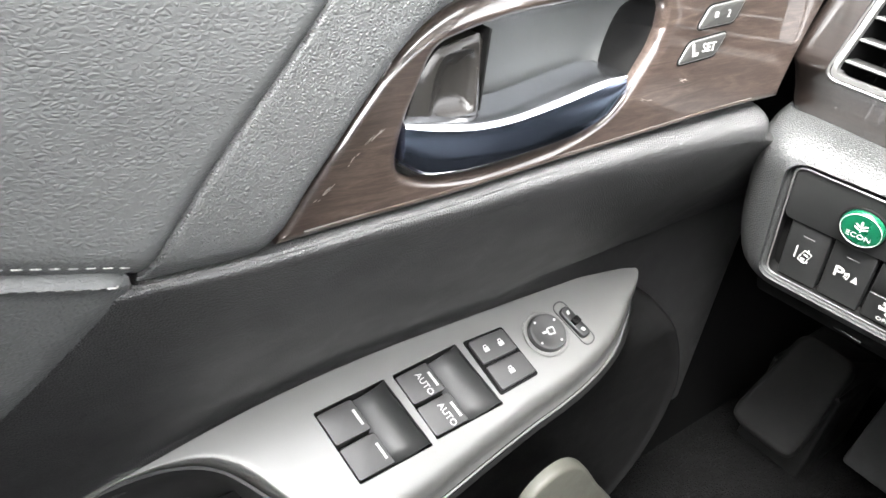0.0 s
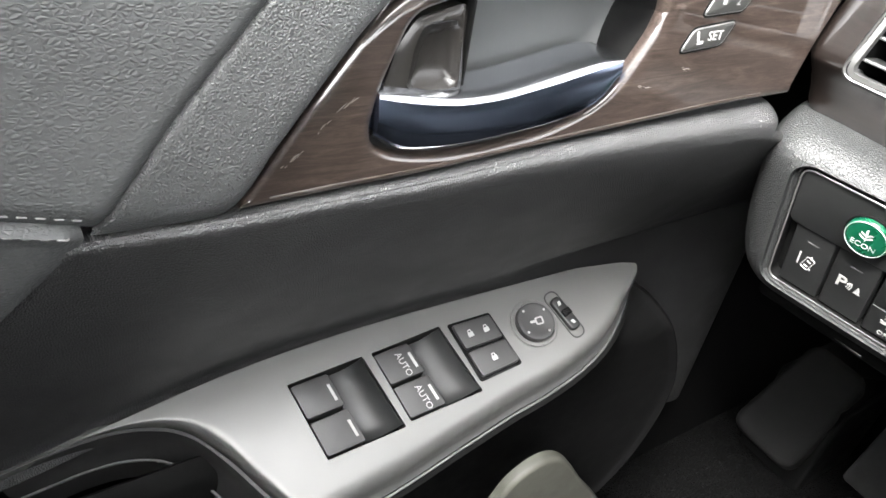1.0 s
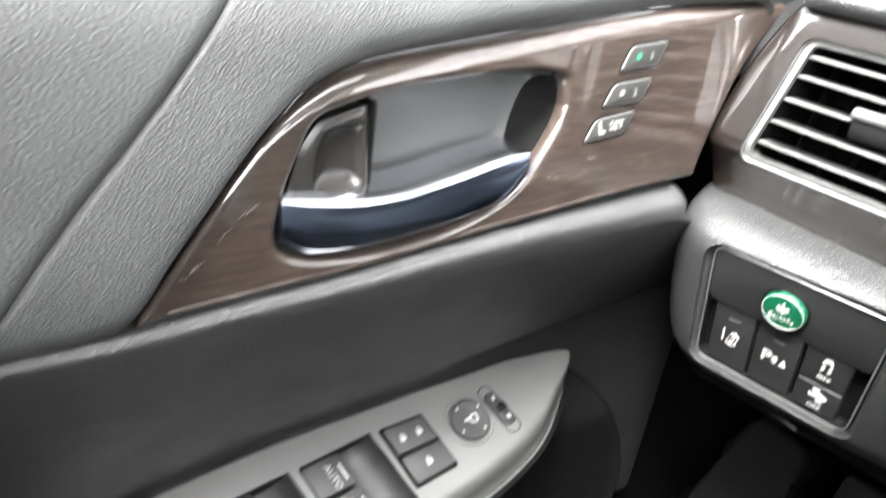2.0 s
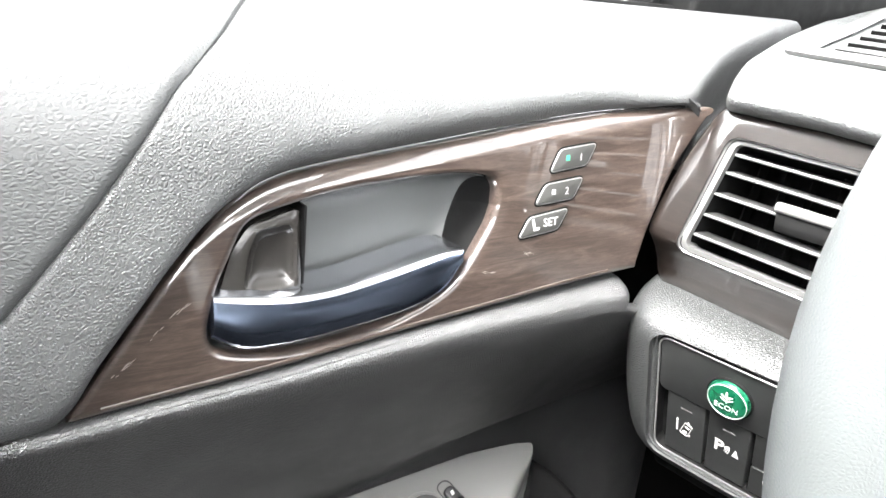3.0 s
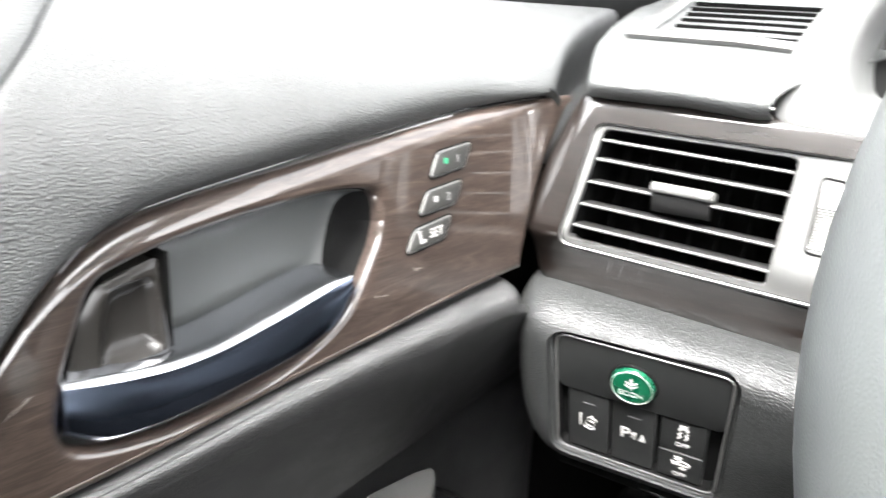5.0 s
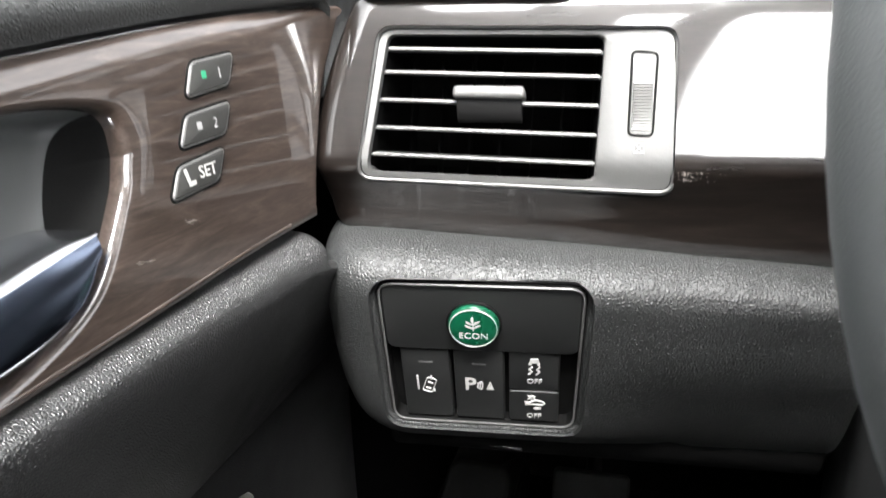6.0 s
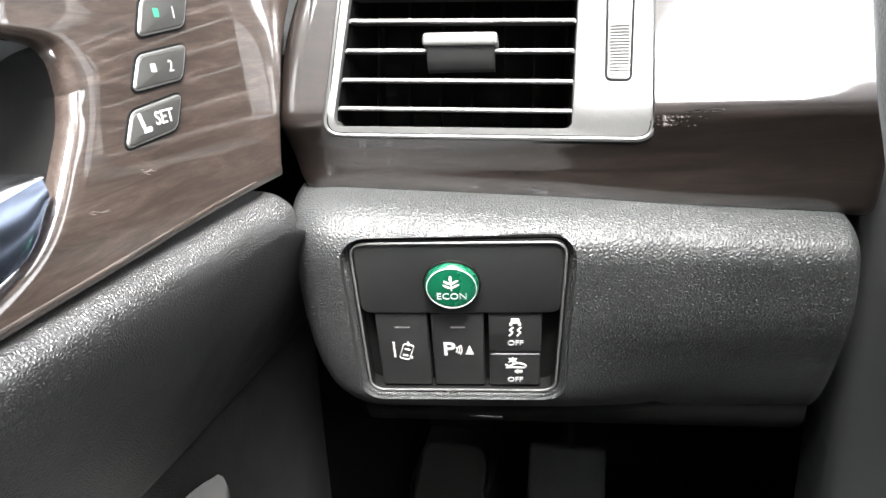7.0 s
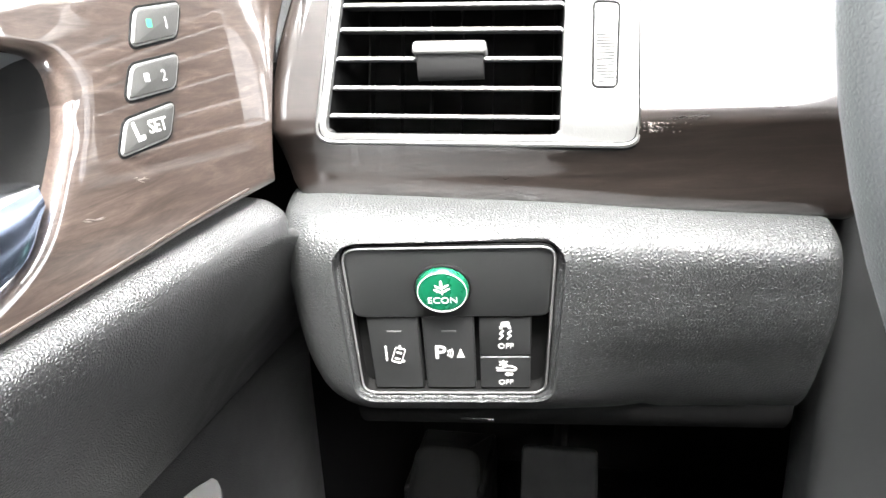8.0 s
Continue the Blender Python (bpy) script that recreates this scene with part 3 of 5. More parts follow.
def lower_panel(u, v):
    g = max(0.0, min(1.0, (u + 0.13) / 0.116))
    y = u
    zl = curve(LIP, y) - 0.0008
    xl = shell_x(y, zl)
    xo = curve(ARM_OUT, y)
    zo = arm_z(xo, y)
    r = 0.0018 + 0.0012 * max(0.0, min(1.0, (y + 0.395) / 0.05)) + 0.0095 * max(0.0, min(1.0, (y + 0.30) / 0.28)) ** 1.6
    xl -= 0.35 * max(0.0, r - 0.004)
    pts = [(xl - 0.012, zl + 0.001), (xl + 0.0005, zl + 0.0008), (xl + 0.55 * r, zl - 0.10 * r), (xl + 0.92 * r, zl - 0.45 * r), (xl + 0.97 * r, zl - 1.05 * r), (xl + 0.80 * r, zl - 1.9 * r)]
    x0, z0 = xl + 0.45 * r, zl - 3.0 * r
    for s in (0.0, 0.2, 0.4, 0.6, 0.8, 1.0):
        pts.append((x0 - (x0 - xo + 0.008) * s ** 1.15, z0 - (z0 - zo - 0.006) * s))
    pts.append((xo - 0.006, zo - 0.012 - 0.26 * g))
    p = spline(pts, 67)[int(round(v * 66))]
    s = max(0.0, min(1.0, (diagonal(min(p.y, 0.5325)) - 0.001 - y) / 0.012))
    e = max(0.0, min(1.0, (y + 0.022) / 0.0085))
    w = max(0.0, min(1.0, (v - 0.34) / 0.5))
    back = 0.010 * g * g * w * w * (3 - 2 * w)
    return (p.x - 0.014 * s * s * (3 - 2 * s) - 0.010 * (1 - math.sqrt(1 - e * e)) - back, y + 0.20 * g ** 3 * min(1.0, max(0.0, (v - 0.34) * 2.2)), p.y)


part("lower_panel", sheet(lower_panel, steps(-0.75, -0.5, 8) + steps(-0.49, -0.355, 80) + steps(-0.35, -0.023, 50) + steps(-0.0195, -0.014, 5), [k / 66 for k in range(67)], 0.0011), SKIN, door, "black grained moulded panel with a rolled lip")

# armrest top with switch wells and the pull pocket
ARM_IN = [(-0.44, -0.060), (-0.258, -0.0640), (-0.193, -0.0700), (-0.154, -0.0735), (-0.126, -0.0750), (-0.096, -0.0785), (-0.070, -0.0845), (-0.052, -0.0920), (-0.037, -0.1010), (-0.025, -0.1095), (-0.018, -0.1160), (-0.0145, -0.1225)]
PULL = [(-0.450, -0.1550), (-0.402, -0.1545), (-0.373, -0.1490), (-0.352, -0.1375), (-0.336, -0.1170), (-0.320, -0.0880), (-0.305, -0.0620)]
ARM_PLANE = plane((-0.12, -0.2, arm_z(-0.12, -0.2)), (0.0, 1.0, 0.1087), (0.4539, -0.1087, 1))


def on_arm(x, y, lift=0.0):
    return Vector((x, y, arm_z(x, y))) + ARM_PLANE.to_3x3().col[2] * lift


pull = spline([(x, y) for y, x in PULL], 40)


def arm_top(u, v):
    y = -0.449 + (0.449 - 0.0146) * u
    xo = curve(ARM_OUT, y) - 0.004 * min(1.0, (-0.0146 - y) / 0.05)
    xi = curve(PULL, y) if y < -0.305 else curve(ARM_IN, y)
    w = max(xi - xo, 0.0006)
    q = min(0.016, w * 0.45)
    s = v * w
    t = max(0.0, (s - (w - q)) / q)
    drop = 0.0175 * t ** 2.6
    x = xo + (w - q) * min(1.0, v * w / (w - q)) + q * t ** 0.85 * (0.85 if y > -0.305 else 1.0)
    if t > 0.93:
        x += 0.0022 * (t - 0.93) / 0.07
    return on_arm(x, y, -drop)


def arm_quad(corners, r=0.0015):
    inv = ARM_PLANE.inverted()
    return ccw(roundpoly([(inv @ on_arm(x, y)).to_2d() for x, y in corners], r, 4))


WELLS = [[(-0.1405, -0.2905), (-0.0930, -0.2835), (-0.0915, -0.2315), (-0.1395, -0.2400)], [(-0.1390, -0.2340), (-0.0930, -0.2275), (-0.0915, -0.1745), (-0.1385, -0.1835)]]
LOCK = [(-0.1350, -0.1760), (-0.0985, -0.1715), (-0.0985, -0.1420), (-0.1325, -0.1475)]
cuts = [prism(arm_quad(w), ARM_PLANE, -0.013, 0.02) for w in WELLS]
armv = steps(0, 0.7, 26) + steps(0.715, 1.0, 22)
part("armrest", carve(sheet(arm_top, steps(0, 0.9, 91) + steps(0.905, 1.0, 25), armv, -0.004), *cuts), ARM, door, "satin grey armrest top with switch wells")


def between(c, a, b):
    """A point of the quad c, at a along it and b across it."""
    p = [Vector(q) for q in c]
    return p[0].lerp(p[3], a).lerp(p[1].lerp(p[2], a), b)


def window_switch(well, b0, b1, word):
    t = thing("window_switch", "black power window switch with a white dash" + (" and AUTO" if word else ""), "window switch", on_arm(*between(well, 0.25, (b0 + b1) / 2)), "power window switches")
    q = [between(well, 0.02, b0), between(well, 0.02, b1), between(well, 0.50, b1), between(well, 0.50, b0)]
    inv = ARM_PLANE.inverted()
    line = arm_quad(q, 0.0020)
    part("rocker", prism(line, ARM_PLANE, -0.012, -0.0004, 0.0006), ARM_KEY, t)
    m = ARM_PLANE
    a, b = (inv @ on_arm(*between(well, 0.44, b0 + 0.30 * (b1 - b0)))).to_2d(), (inv @ on_arm(*between(well, 0.44, b0 + 0.80 * (b1 - b0)))).to_2d()
    w = Vector((0.0009, 0.0))
    part("dash", prism([a - w, b - w, b + w, a + w], m, -0.0006, -0.0002), MARK, t)
    if word:
        c = (inv @ on_arm(*between(well, 0.30, b0 + 0.58 * (b1 - b0)))).to_2d()
        d = (b - a).to_2d()
        ang = math.atan2(d.y, d.x)
        part("word", lettering(word, 0.0062, m @ Matrix.Translation((c.x, c.y, 0)) @ Matrix.Rotation(ang, 4, "Z"), 0, 0, -0.0002, 0.00005), MARK, t)


for w, word in zip(WELLS, ("", "AUTO")):
    window_switch(w, 0.04, 0.475, word)
    window_switch(w, 0.525, 0.96, word)


def scoop(w):
    """Finger hollow in front of a pair of window switches."""
    def f(u, v):
        p = between(w, 0.51 + 0.47 * u, 0.03 + 0.94 * v)
        dip = -0.0130 + 0.0120 * u ** 2.6 + 0.004 * (abs(v - 0.5) * 2) ** 6
        return on_arm(p.x, p.y, dip)
    return sheet(f, steps(0, 1, 14), steps(0, 1, 12), 0.001)


for w in WELLS:
    wl = arm_quad(w)
    part("well_wall", collar(inset(wl, -0.0004), inset(wl, 0.0002), ARM_PLANE, -0.016, -0.0006, 0.0001), PLASTIC, door)
    part("well_floor", prism(inset(wl, -0.0004), ARM_PLANE, -0.018, -0.0155), BLACK, door)
    part("finger_well", scoop(w), KEY, door, "hollowed black finger well")


def lock_switch():
    t = thing("door_lock_switch", "black power door lock and window lock switch pair", "switch", on_arm(-0.116, -0.16))
    for b0, b1, sym in ((0.0, 0.47, 2), (0.53, 1.0, 1)):
        q = [between(LOCK, 0.0, b0), between(LOCK, 0.0, b1), between(LOCK, 1.0, b1), between(LOCK, 1.0, b0)]
        part("rocker", prism(arm_quad(q, 0.0020), ARM_PLANE, -0.002, 0.0032, 0.0007), ARM_KEY, t)
        inv = ARM_PLANE.inverted()
        for k in range(sym):
            a = 0.5 if sym == 1 else (0.3, 0.72)[k]
            c = (inv @ on_arm(*between(LOCK, a, (b0 + b1) / 2))).to_2d()
            body = merge(prism(rect(c.x - 0.002, c.y - 0.0022, c.x + 0.002, c.y + 0.001, 0.0004, 2), ARM_PLANE, 0.003, 0.0035), collar(rect(c.x - 0.0014, c.y + 0.0006, c.x + 0.0014, c.y + 0.0030, 0.001, 3), rect(c.x - 0.0008, c.y + 0.0008, c.x + 0.0008, c.y + 0.0024, 0.0006, 3), ARM_PLANE, 0.003, 0.0035, 0.0001))
            part("lock_symbol", body, MARK, t)


part("lock_surround", prism(arm_quad([(-0.1372, -0.1782), (-0.0965, -0.1733), (-0.0965, -0.1400), (-0.1345, -0.1456)], 0.0022), ARM_PLANE, -0.002, 0.0005), BLACK, door, "black surround of the lock switches")
lock_switch()


def disc(r, n=48, cx=0.0, cy=0.0, ry=None):
    return [Vector((cx + r * math.cos(2 * math.pi * k / n), cy + (ry or r) * math.sin(2 * math.pi * k / n))) for k in range(n)]


def mirror_knob():
    m = ARM_PLANE @ Matrix.Translation((ARM_PLANE.inverted() @ on_arm(-0.1165, -0.1175)).to_2d().to_3d())
    put = lambda r, n: [m @ Vector((p.x, p.y, n)) for p in disc(r)]
    t = part("mirror_knob", loft([put(0.0142, -0.002), put(0.0142, 0.0035), put(0.0136, 0.0045), put(0.0125, 0.0048), put(0.0105, 0.0042), put(0.004, 0.0036)]), ARM_KEY, door, "round dark grey mirror adjuster knob")
    part("ring", collar(disc(0.0178), disc(0.0148), m, -0.002, 0.0012, 0.0006), ARM, t)
    for k in range(4):
        a = k * math.pi / 2 + 0.5
        c = Vector((0.0112 * math.cos(a), 0.0112 * math.sin(a)))
        part("dot", prism(disc(0.0009, 10, c.x, c.y), m, 0.003, 0.0048), MARK, t)
    body = merge(collar(roundpoly([(-0.003, 0.0055), (0.003, 0.0055), (0.0028, -0.0005), (-0.0026, -0.0005)], 0.0014, 4), roundpoly([(-0.002, 0.0046), (0.002, 0.0046), (0.0019, 0.0004), (-0.0017, 0.0004)], 0.001, 4), m, 0.003, 0.0045, 0.0001), prism(rect(-0.0008, -0.0045, 0.0008, -0.0006, 0.0004, 2), m, 0.003, 0.0045))
    bmesh.ops.transform(body, matrix=m @ Matrix.Rotation(radians(-100), 4, "Z") @ m.inverted(), verts=body.verts)
    part("mirror_symbol", body, MARK, t)


mirror_knob()


def fold_switch():
    t = thing("mirror_select_switch", "slim black mirror select slider with white marks", "switch", on_arm(-0.114, -0.093))
    inv = ARM_PLANE.inverted()
    a, b = (inv @ on_arm(-0.1315, -0.0965)).to_2d(), (inv @ on_arm(-0.0965, -0.0885)).to_2d()
    mid, d = (a + b) / 2, (b - a).normalized()
    m = ARM_PLANE @ Matrix.Translation(mid.to_3d()) @ Matrix.Rotation(math.atan2(d.y, d.x), 4, "Z")
    part("recess", collar(rect(-0.0195, -0.0062, 0.0195, 0.0062, 0.0062, 8), rect(-0.0185, -0.0053, 0.0185, 0.0053, 0.0053, 8), m, -0.002, 0.0007, 0.0003), PLASTIC, t)
    part("slider", prism(rect(-0.0135, -0.0046, 0.0135, 0.0046, 0.0045, 8), m, -0.002, 0.0035, 0.0014), KEY, t)
    part("grip", prism(rect(-0.0026, -0.0034, 0.0026, 0.0034, 0.0008, 3), m, 0.002, 0.0062, 0.0008), BLACK, t)
    for s in (-1, 1):
        part("mark", prism(roundpoly([(s * 0.0065, -0.0016), (s * 0.0095, -0.0005), (s * 0.0095, 0.0017), (s * 0.0065, 0.0010)], 0.0003, 2), m, 0.003, 0.0038), MARK, t)


fold_switch()


part("armrest_bead", tube([on_arm(curve(ARM_IN, y) + 0.0012, y, -0.0185) for y in steps(-0.44, -0.0146, 70)], 0.0010, 6), ARM, door, "thin bright bead under the armrest edge")


# pull pocket behind the switches
def pocket(u, v):
    p = pull[int(round(u * 39))]
    c = Vector((-0.10, -0.43))
    q = p.lerp(c, 0.10 * v + 0.12 * v * v)
    return on_arm(q.x, q.y, -0.002 - 0.050 * v ** 0.8)


part("pull_pocket", sheet(pocket, [i / 39 for i in range(40)], steps(0, 1, 14), 0.002), PLASTIC, door, "black pull pocket in the armrest")
part("pocket_bead", tube([Vector(pocket(i / 39, 0.62)).lerp(Vector((-0.10, -0.43, pocket(i / 39, 0.62)[2])), 0.05) for i in range(40)], 0.0010, 6), SILVER, door, "thin bright bead in the pull pocket")
part("pocket_floor", block((-0.19, -0.72, 0.285), (-0.05, -0.30, 0.292)), BLACK, door)


# lower door: side of the armrest, map pocket and its front edge
def arm_side(u, v):
    y = -0.75 + 0.735 * u
    x = curve([(-0.75, -0.062)] + ARM_IN, y)
    z = arm_z(x, y) - 0.016
    return (x - 0.004 - 0.045 * v ** 0.7, y, z - 0.09 * v)


part("armrest_side", sheet(arm_side, steps(0, 1, 60), steps(0, 1, 10), 0.003), BLACK, door)


def door_card(u, v):
    z = (0.342 + 0.033 * max(0.0, 1 - 12 * u)) * (1 - v)
    front = curve([(0.0, -0.10), (0.05, -0.04), (0.10, 0.022), (0.13, 0.050), (0.16, 0.066), (0.2, 0.076), (0.227, 0.077), (0.25, 0.074), (0.286, 0.060), (0.32, 0.041), (0.355, 0.016), (0.376, -0.015)], z)
    d = 0.95 * u
    return (-0.104 + 0.006 * math.exp(-(d / 0.006) ** 2) - 0.008 * math.exp(-(d / 0.0025) ** 2) - 0.02 * min(1.0, d / 0.2) - 0.9 * max(0.0, z - 0.332), front - d, z)


part("door_card", sheet(door_card, [0, 0.0015, 0.003, 0.0045, 0.006, 0.009, 0.013, 0.02, 0.03, 0.045] + steps(0.06, 1, 20), steps(0, 1, 40), 0.006), BLACK, door, "black lower door card with a raised front edge")


arch = spline([(-0.165, 0.02), (-0.163, 0.20), (-0.150, 0.252), (-0.131, 0.271), (-0.108, 0.273), (-0.085, 0.255), (-0.056, 0.212), (-0.022, 0.165), (0.0, 0.12), (0.01, 0.02)], 60)
part("bottle_holder", prism(arch, plane((0, 0, 0), (0, 1, 0), (1, 0, 0)), -0.080, -0.070, 0.004), OLIVE, door, "rounded olive-grey bottle holder at the door foot")
part("sill_trim", block((-0.235, -0.85, 0.700), (-0.192, 0.145, 0.7130), 0.003), BLACK, door, "black window sill strip")
part("window_pane", block((-0.218, -0.415, 0.7155), (-0.214, 0.06, 1.10)), GLASS, door, "clear side window glass").visible_shadow = False
part("window_divider", block((-0.232, 0.130, 0.705), (-0.205, 0.142, 1.10), 0.003), BLACK, door)
part("corner_sail", prism(roundpoly([(0.150, 0.690), (0.62, 0.690), (0.62, 0.99), (0.30, 0.85), (0.160, 0.770)], 0.012), plane((0, 0, 0), (0, 1, 0), (1, 0, 0)), -0.235, -0.180, 0.006), BLACK, door, "black mirror sail panel at the window corner")

# ---- dashboard ----
PANEL_N = Vector((0.125, -1, -0.318)).normalized()


def panel_y(x, z):
    return 0.0107 + 0.125 * x - 0.318 * (z - 0.48)


def vent_y(x, z):
    return 0.0233 + 0.0926 * x + 0.2586 * (z - 0.61)


dash = thing("dashboard", "black grained dashboard with a glossy brown wood-grain band", "dashboard", (0.05, 0.1, 0.42))


def end_round(x, left, right, r, deep):
    """Falls away forwards at the left and right ends of a dashboard piece."""
    k = 0.0
    if x < left + r:
        k = 1 - math.sqrt(max(0, 1 - min(1, (left + r - x) / r) ** 2))
    if x > right - 0.003:
        k = max(k, 0.08 * (1 - math.sqrt(max(0, 1 - min(1, (x - right + 0.003) / 0.003) ** 2))))
    return deep * k


def low_dash(u, v):
    pts = [(0.050, 0.5425), (0.034, 0.5420), (0.021, 0.5400), (0.0110, 0.5360), (0.0040, 0.5300), (0.0008, 0.5220), (0.0, 0.512), (0.0, 0.49), (0.0, 0.46), (0.0005, 0.437), (0.004, 0.426), (0.012, 0.418), (0.03, 0.412)]
    p = spline(pts, 73)[int(round(v * 72))]
    z = p.y
    left = curve([(0.40, -0.076), (0.43, -0.084), (0.46, -0.088), (0.50, -0.087), (0.54, -0.084), (0.56, -0.081)], z)
    right = curve([(0.39, 0.191), (0.43, 0.1905), (0.48, 0.189), (0.52, 0.1855), (0.545, 0.183), (0.56, 0.183)], z)
    x = left + (right - left) * u
    lean = 0.010 * max(0.0, min(1.0, (x - 0.055) / 0.05)) * max(0.0, (z - 0.465) / 0.075) ** 1.6
    bow = lean + 0.026 * max(0.0, min(1.0, (x - 0.055) / 0.05)) * max(0.0, (0.490 - z) / 0.075) ** 1.8
    return (x, panel_y(x, z) + p.x + bow + end_round(x, left, right, 0.040, 0.058), z - (0.0043 + 0.055 * x) * max(0.0, min(1.0, (z - 0.50) / 0.04)) - 0.013 * max(0.0, min(1.0, (x - 0.055) / 0.06)) * max(0.0, min(1.0, (0.46 - z) / 0.04)))


FACE = plane((0.002, panel_y(0.002, 0.502), 0.502), (1, 0.125, 0), PANEL_N)
HOLE = roundpoly([(-0.0490, 0.0250), (0.0560, 0.0250), (0.0535, -0.0755), (-0.0490, -0.0755)], 0.010, 8)
us = [0, 0.004, 0.01, 0.02, 0.032, 0.045, 0.06, 0.08, 0.1] + steps(0.12, 0.96, 44) + [0.97, 0.98, 0.988, 0.994, 1.0]
part("knee_panel", carve(sheet(low_dash, us, [k / 72 for k in range(73)], 0.004), prism(inset(ccw(HOLE), -0.0030), FACE, -0.03, 0.05)), DASH_SKIN, dash, "black grained knee panel")
lip = [[FACE @ Vector((p.x, p.y, h - 0.0009 * max(0.0, min(1.0, (p.y - 0.014) / 0.008)))) for p in inset(ccw(HOLE), -d)] for d, h in ((0.0034, -0.010), (0.0034, -0.0002), (0.0024, -0.0003), (0.0014, -0.0008), (0.0006, -0.0018), (0.0, -0.0032), (-0.0002, -0.010))]
part("panel_lip", loft(lip, False, True), DASH_SKIN, dash, "black grained lip rolled in round the switch panel")


def wood_band(u, v):
    pts = [(0.020, 0.6580), (0.006, 0.6576), (0.001, 0.6555), (0.0, 0.6505), (0.0, 0.635), (0.0, 0.612), (0.0, 0.592), (0.0, 0.5850), (0.0003, 0.5825), (0.0012, 0.5795), (0.0052, 0.5735), (0.0088, 0.5680), (0.0130, 0.5590), (0.0150, 0.5510), (0.0180, 0.5465), (0.025, 0.5445), (0.04, 0.544)]
    p = spline(pts, 76)[int(round(v * 75))]
    z = p.y
    left = curve([(0.545, -0.081), (0.575, -0.085), (0.595, -0.084), (0.625, -0.078), (0.66, -0.066)], z)
    x = left + (0.196 - left) * u
    return (x, vent_y(x, max(z, 0.58)) + p.x + end_round(x, left, 0.196, 0.013, 0.03), z - (0.0043 + 0.055 * x) * max(0.0, min(1.0, (0.578 - z) / 0.03)))


VENT = plane((0.0, vent_y(0, 0.61), 0.61), (1, 0.0926, 0), (0.0926, -1, 0.2586))


def vq(x, z):
    return (VENT.inverted() @ Vector((x, vent_y(x, z), z))).to_2d()


FRAME_OUT = ccw(roundpoly([vq(-0.0515, 0.6475), vq(0.0925, 0.6445), vq(0.0950, 0.5665), vq(-0.0605, 0.5715)], 0.010, 7))
OPEN = ccw(roundpoly([vq(-0.0455, 0.6425), vq(0.0585, 0.6405), vq(0.0570, 0.5740), vq(-0.0540, 0.5775)], 0.004, 7))
uw = [0, 0.003, 0.007, 0.012, 0.02, 0.03, 0.042, 0.055] + steps(0.08, 0.97, 40) + [0.98, 0.988, 0.994, 1.0]
part("wood_band", carve(sheet(wood_band, uw, [k / 75 for k in range(76)], 0.004), prism(inset(FRAME_OUT, 0.0015), VENT, -0.02, 0.03)), WOOD_DASH_DIM, dash, "glossy brown wood-grain band, its dimness put into the colour")


def turn_under(x, z):
    """How far the band has fallen back where it turns under."""
    turn = (0.0043 + 0.055 * x) * max(0.0, min(1.0, (0.578 - z) / 0.03))
    return curve([(0.560, 0.0145), (0.5665, 0.0100), (0.5735, 0.0052), (0.5795, 0.0012), (0.583, 0.0)], z + turn)


def bent(bm):
    """Follows the band where it turns under."""
    for v in bm.verts:
        v.co.y += turn_under(v.co.x, v.co.z)
    return bm


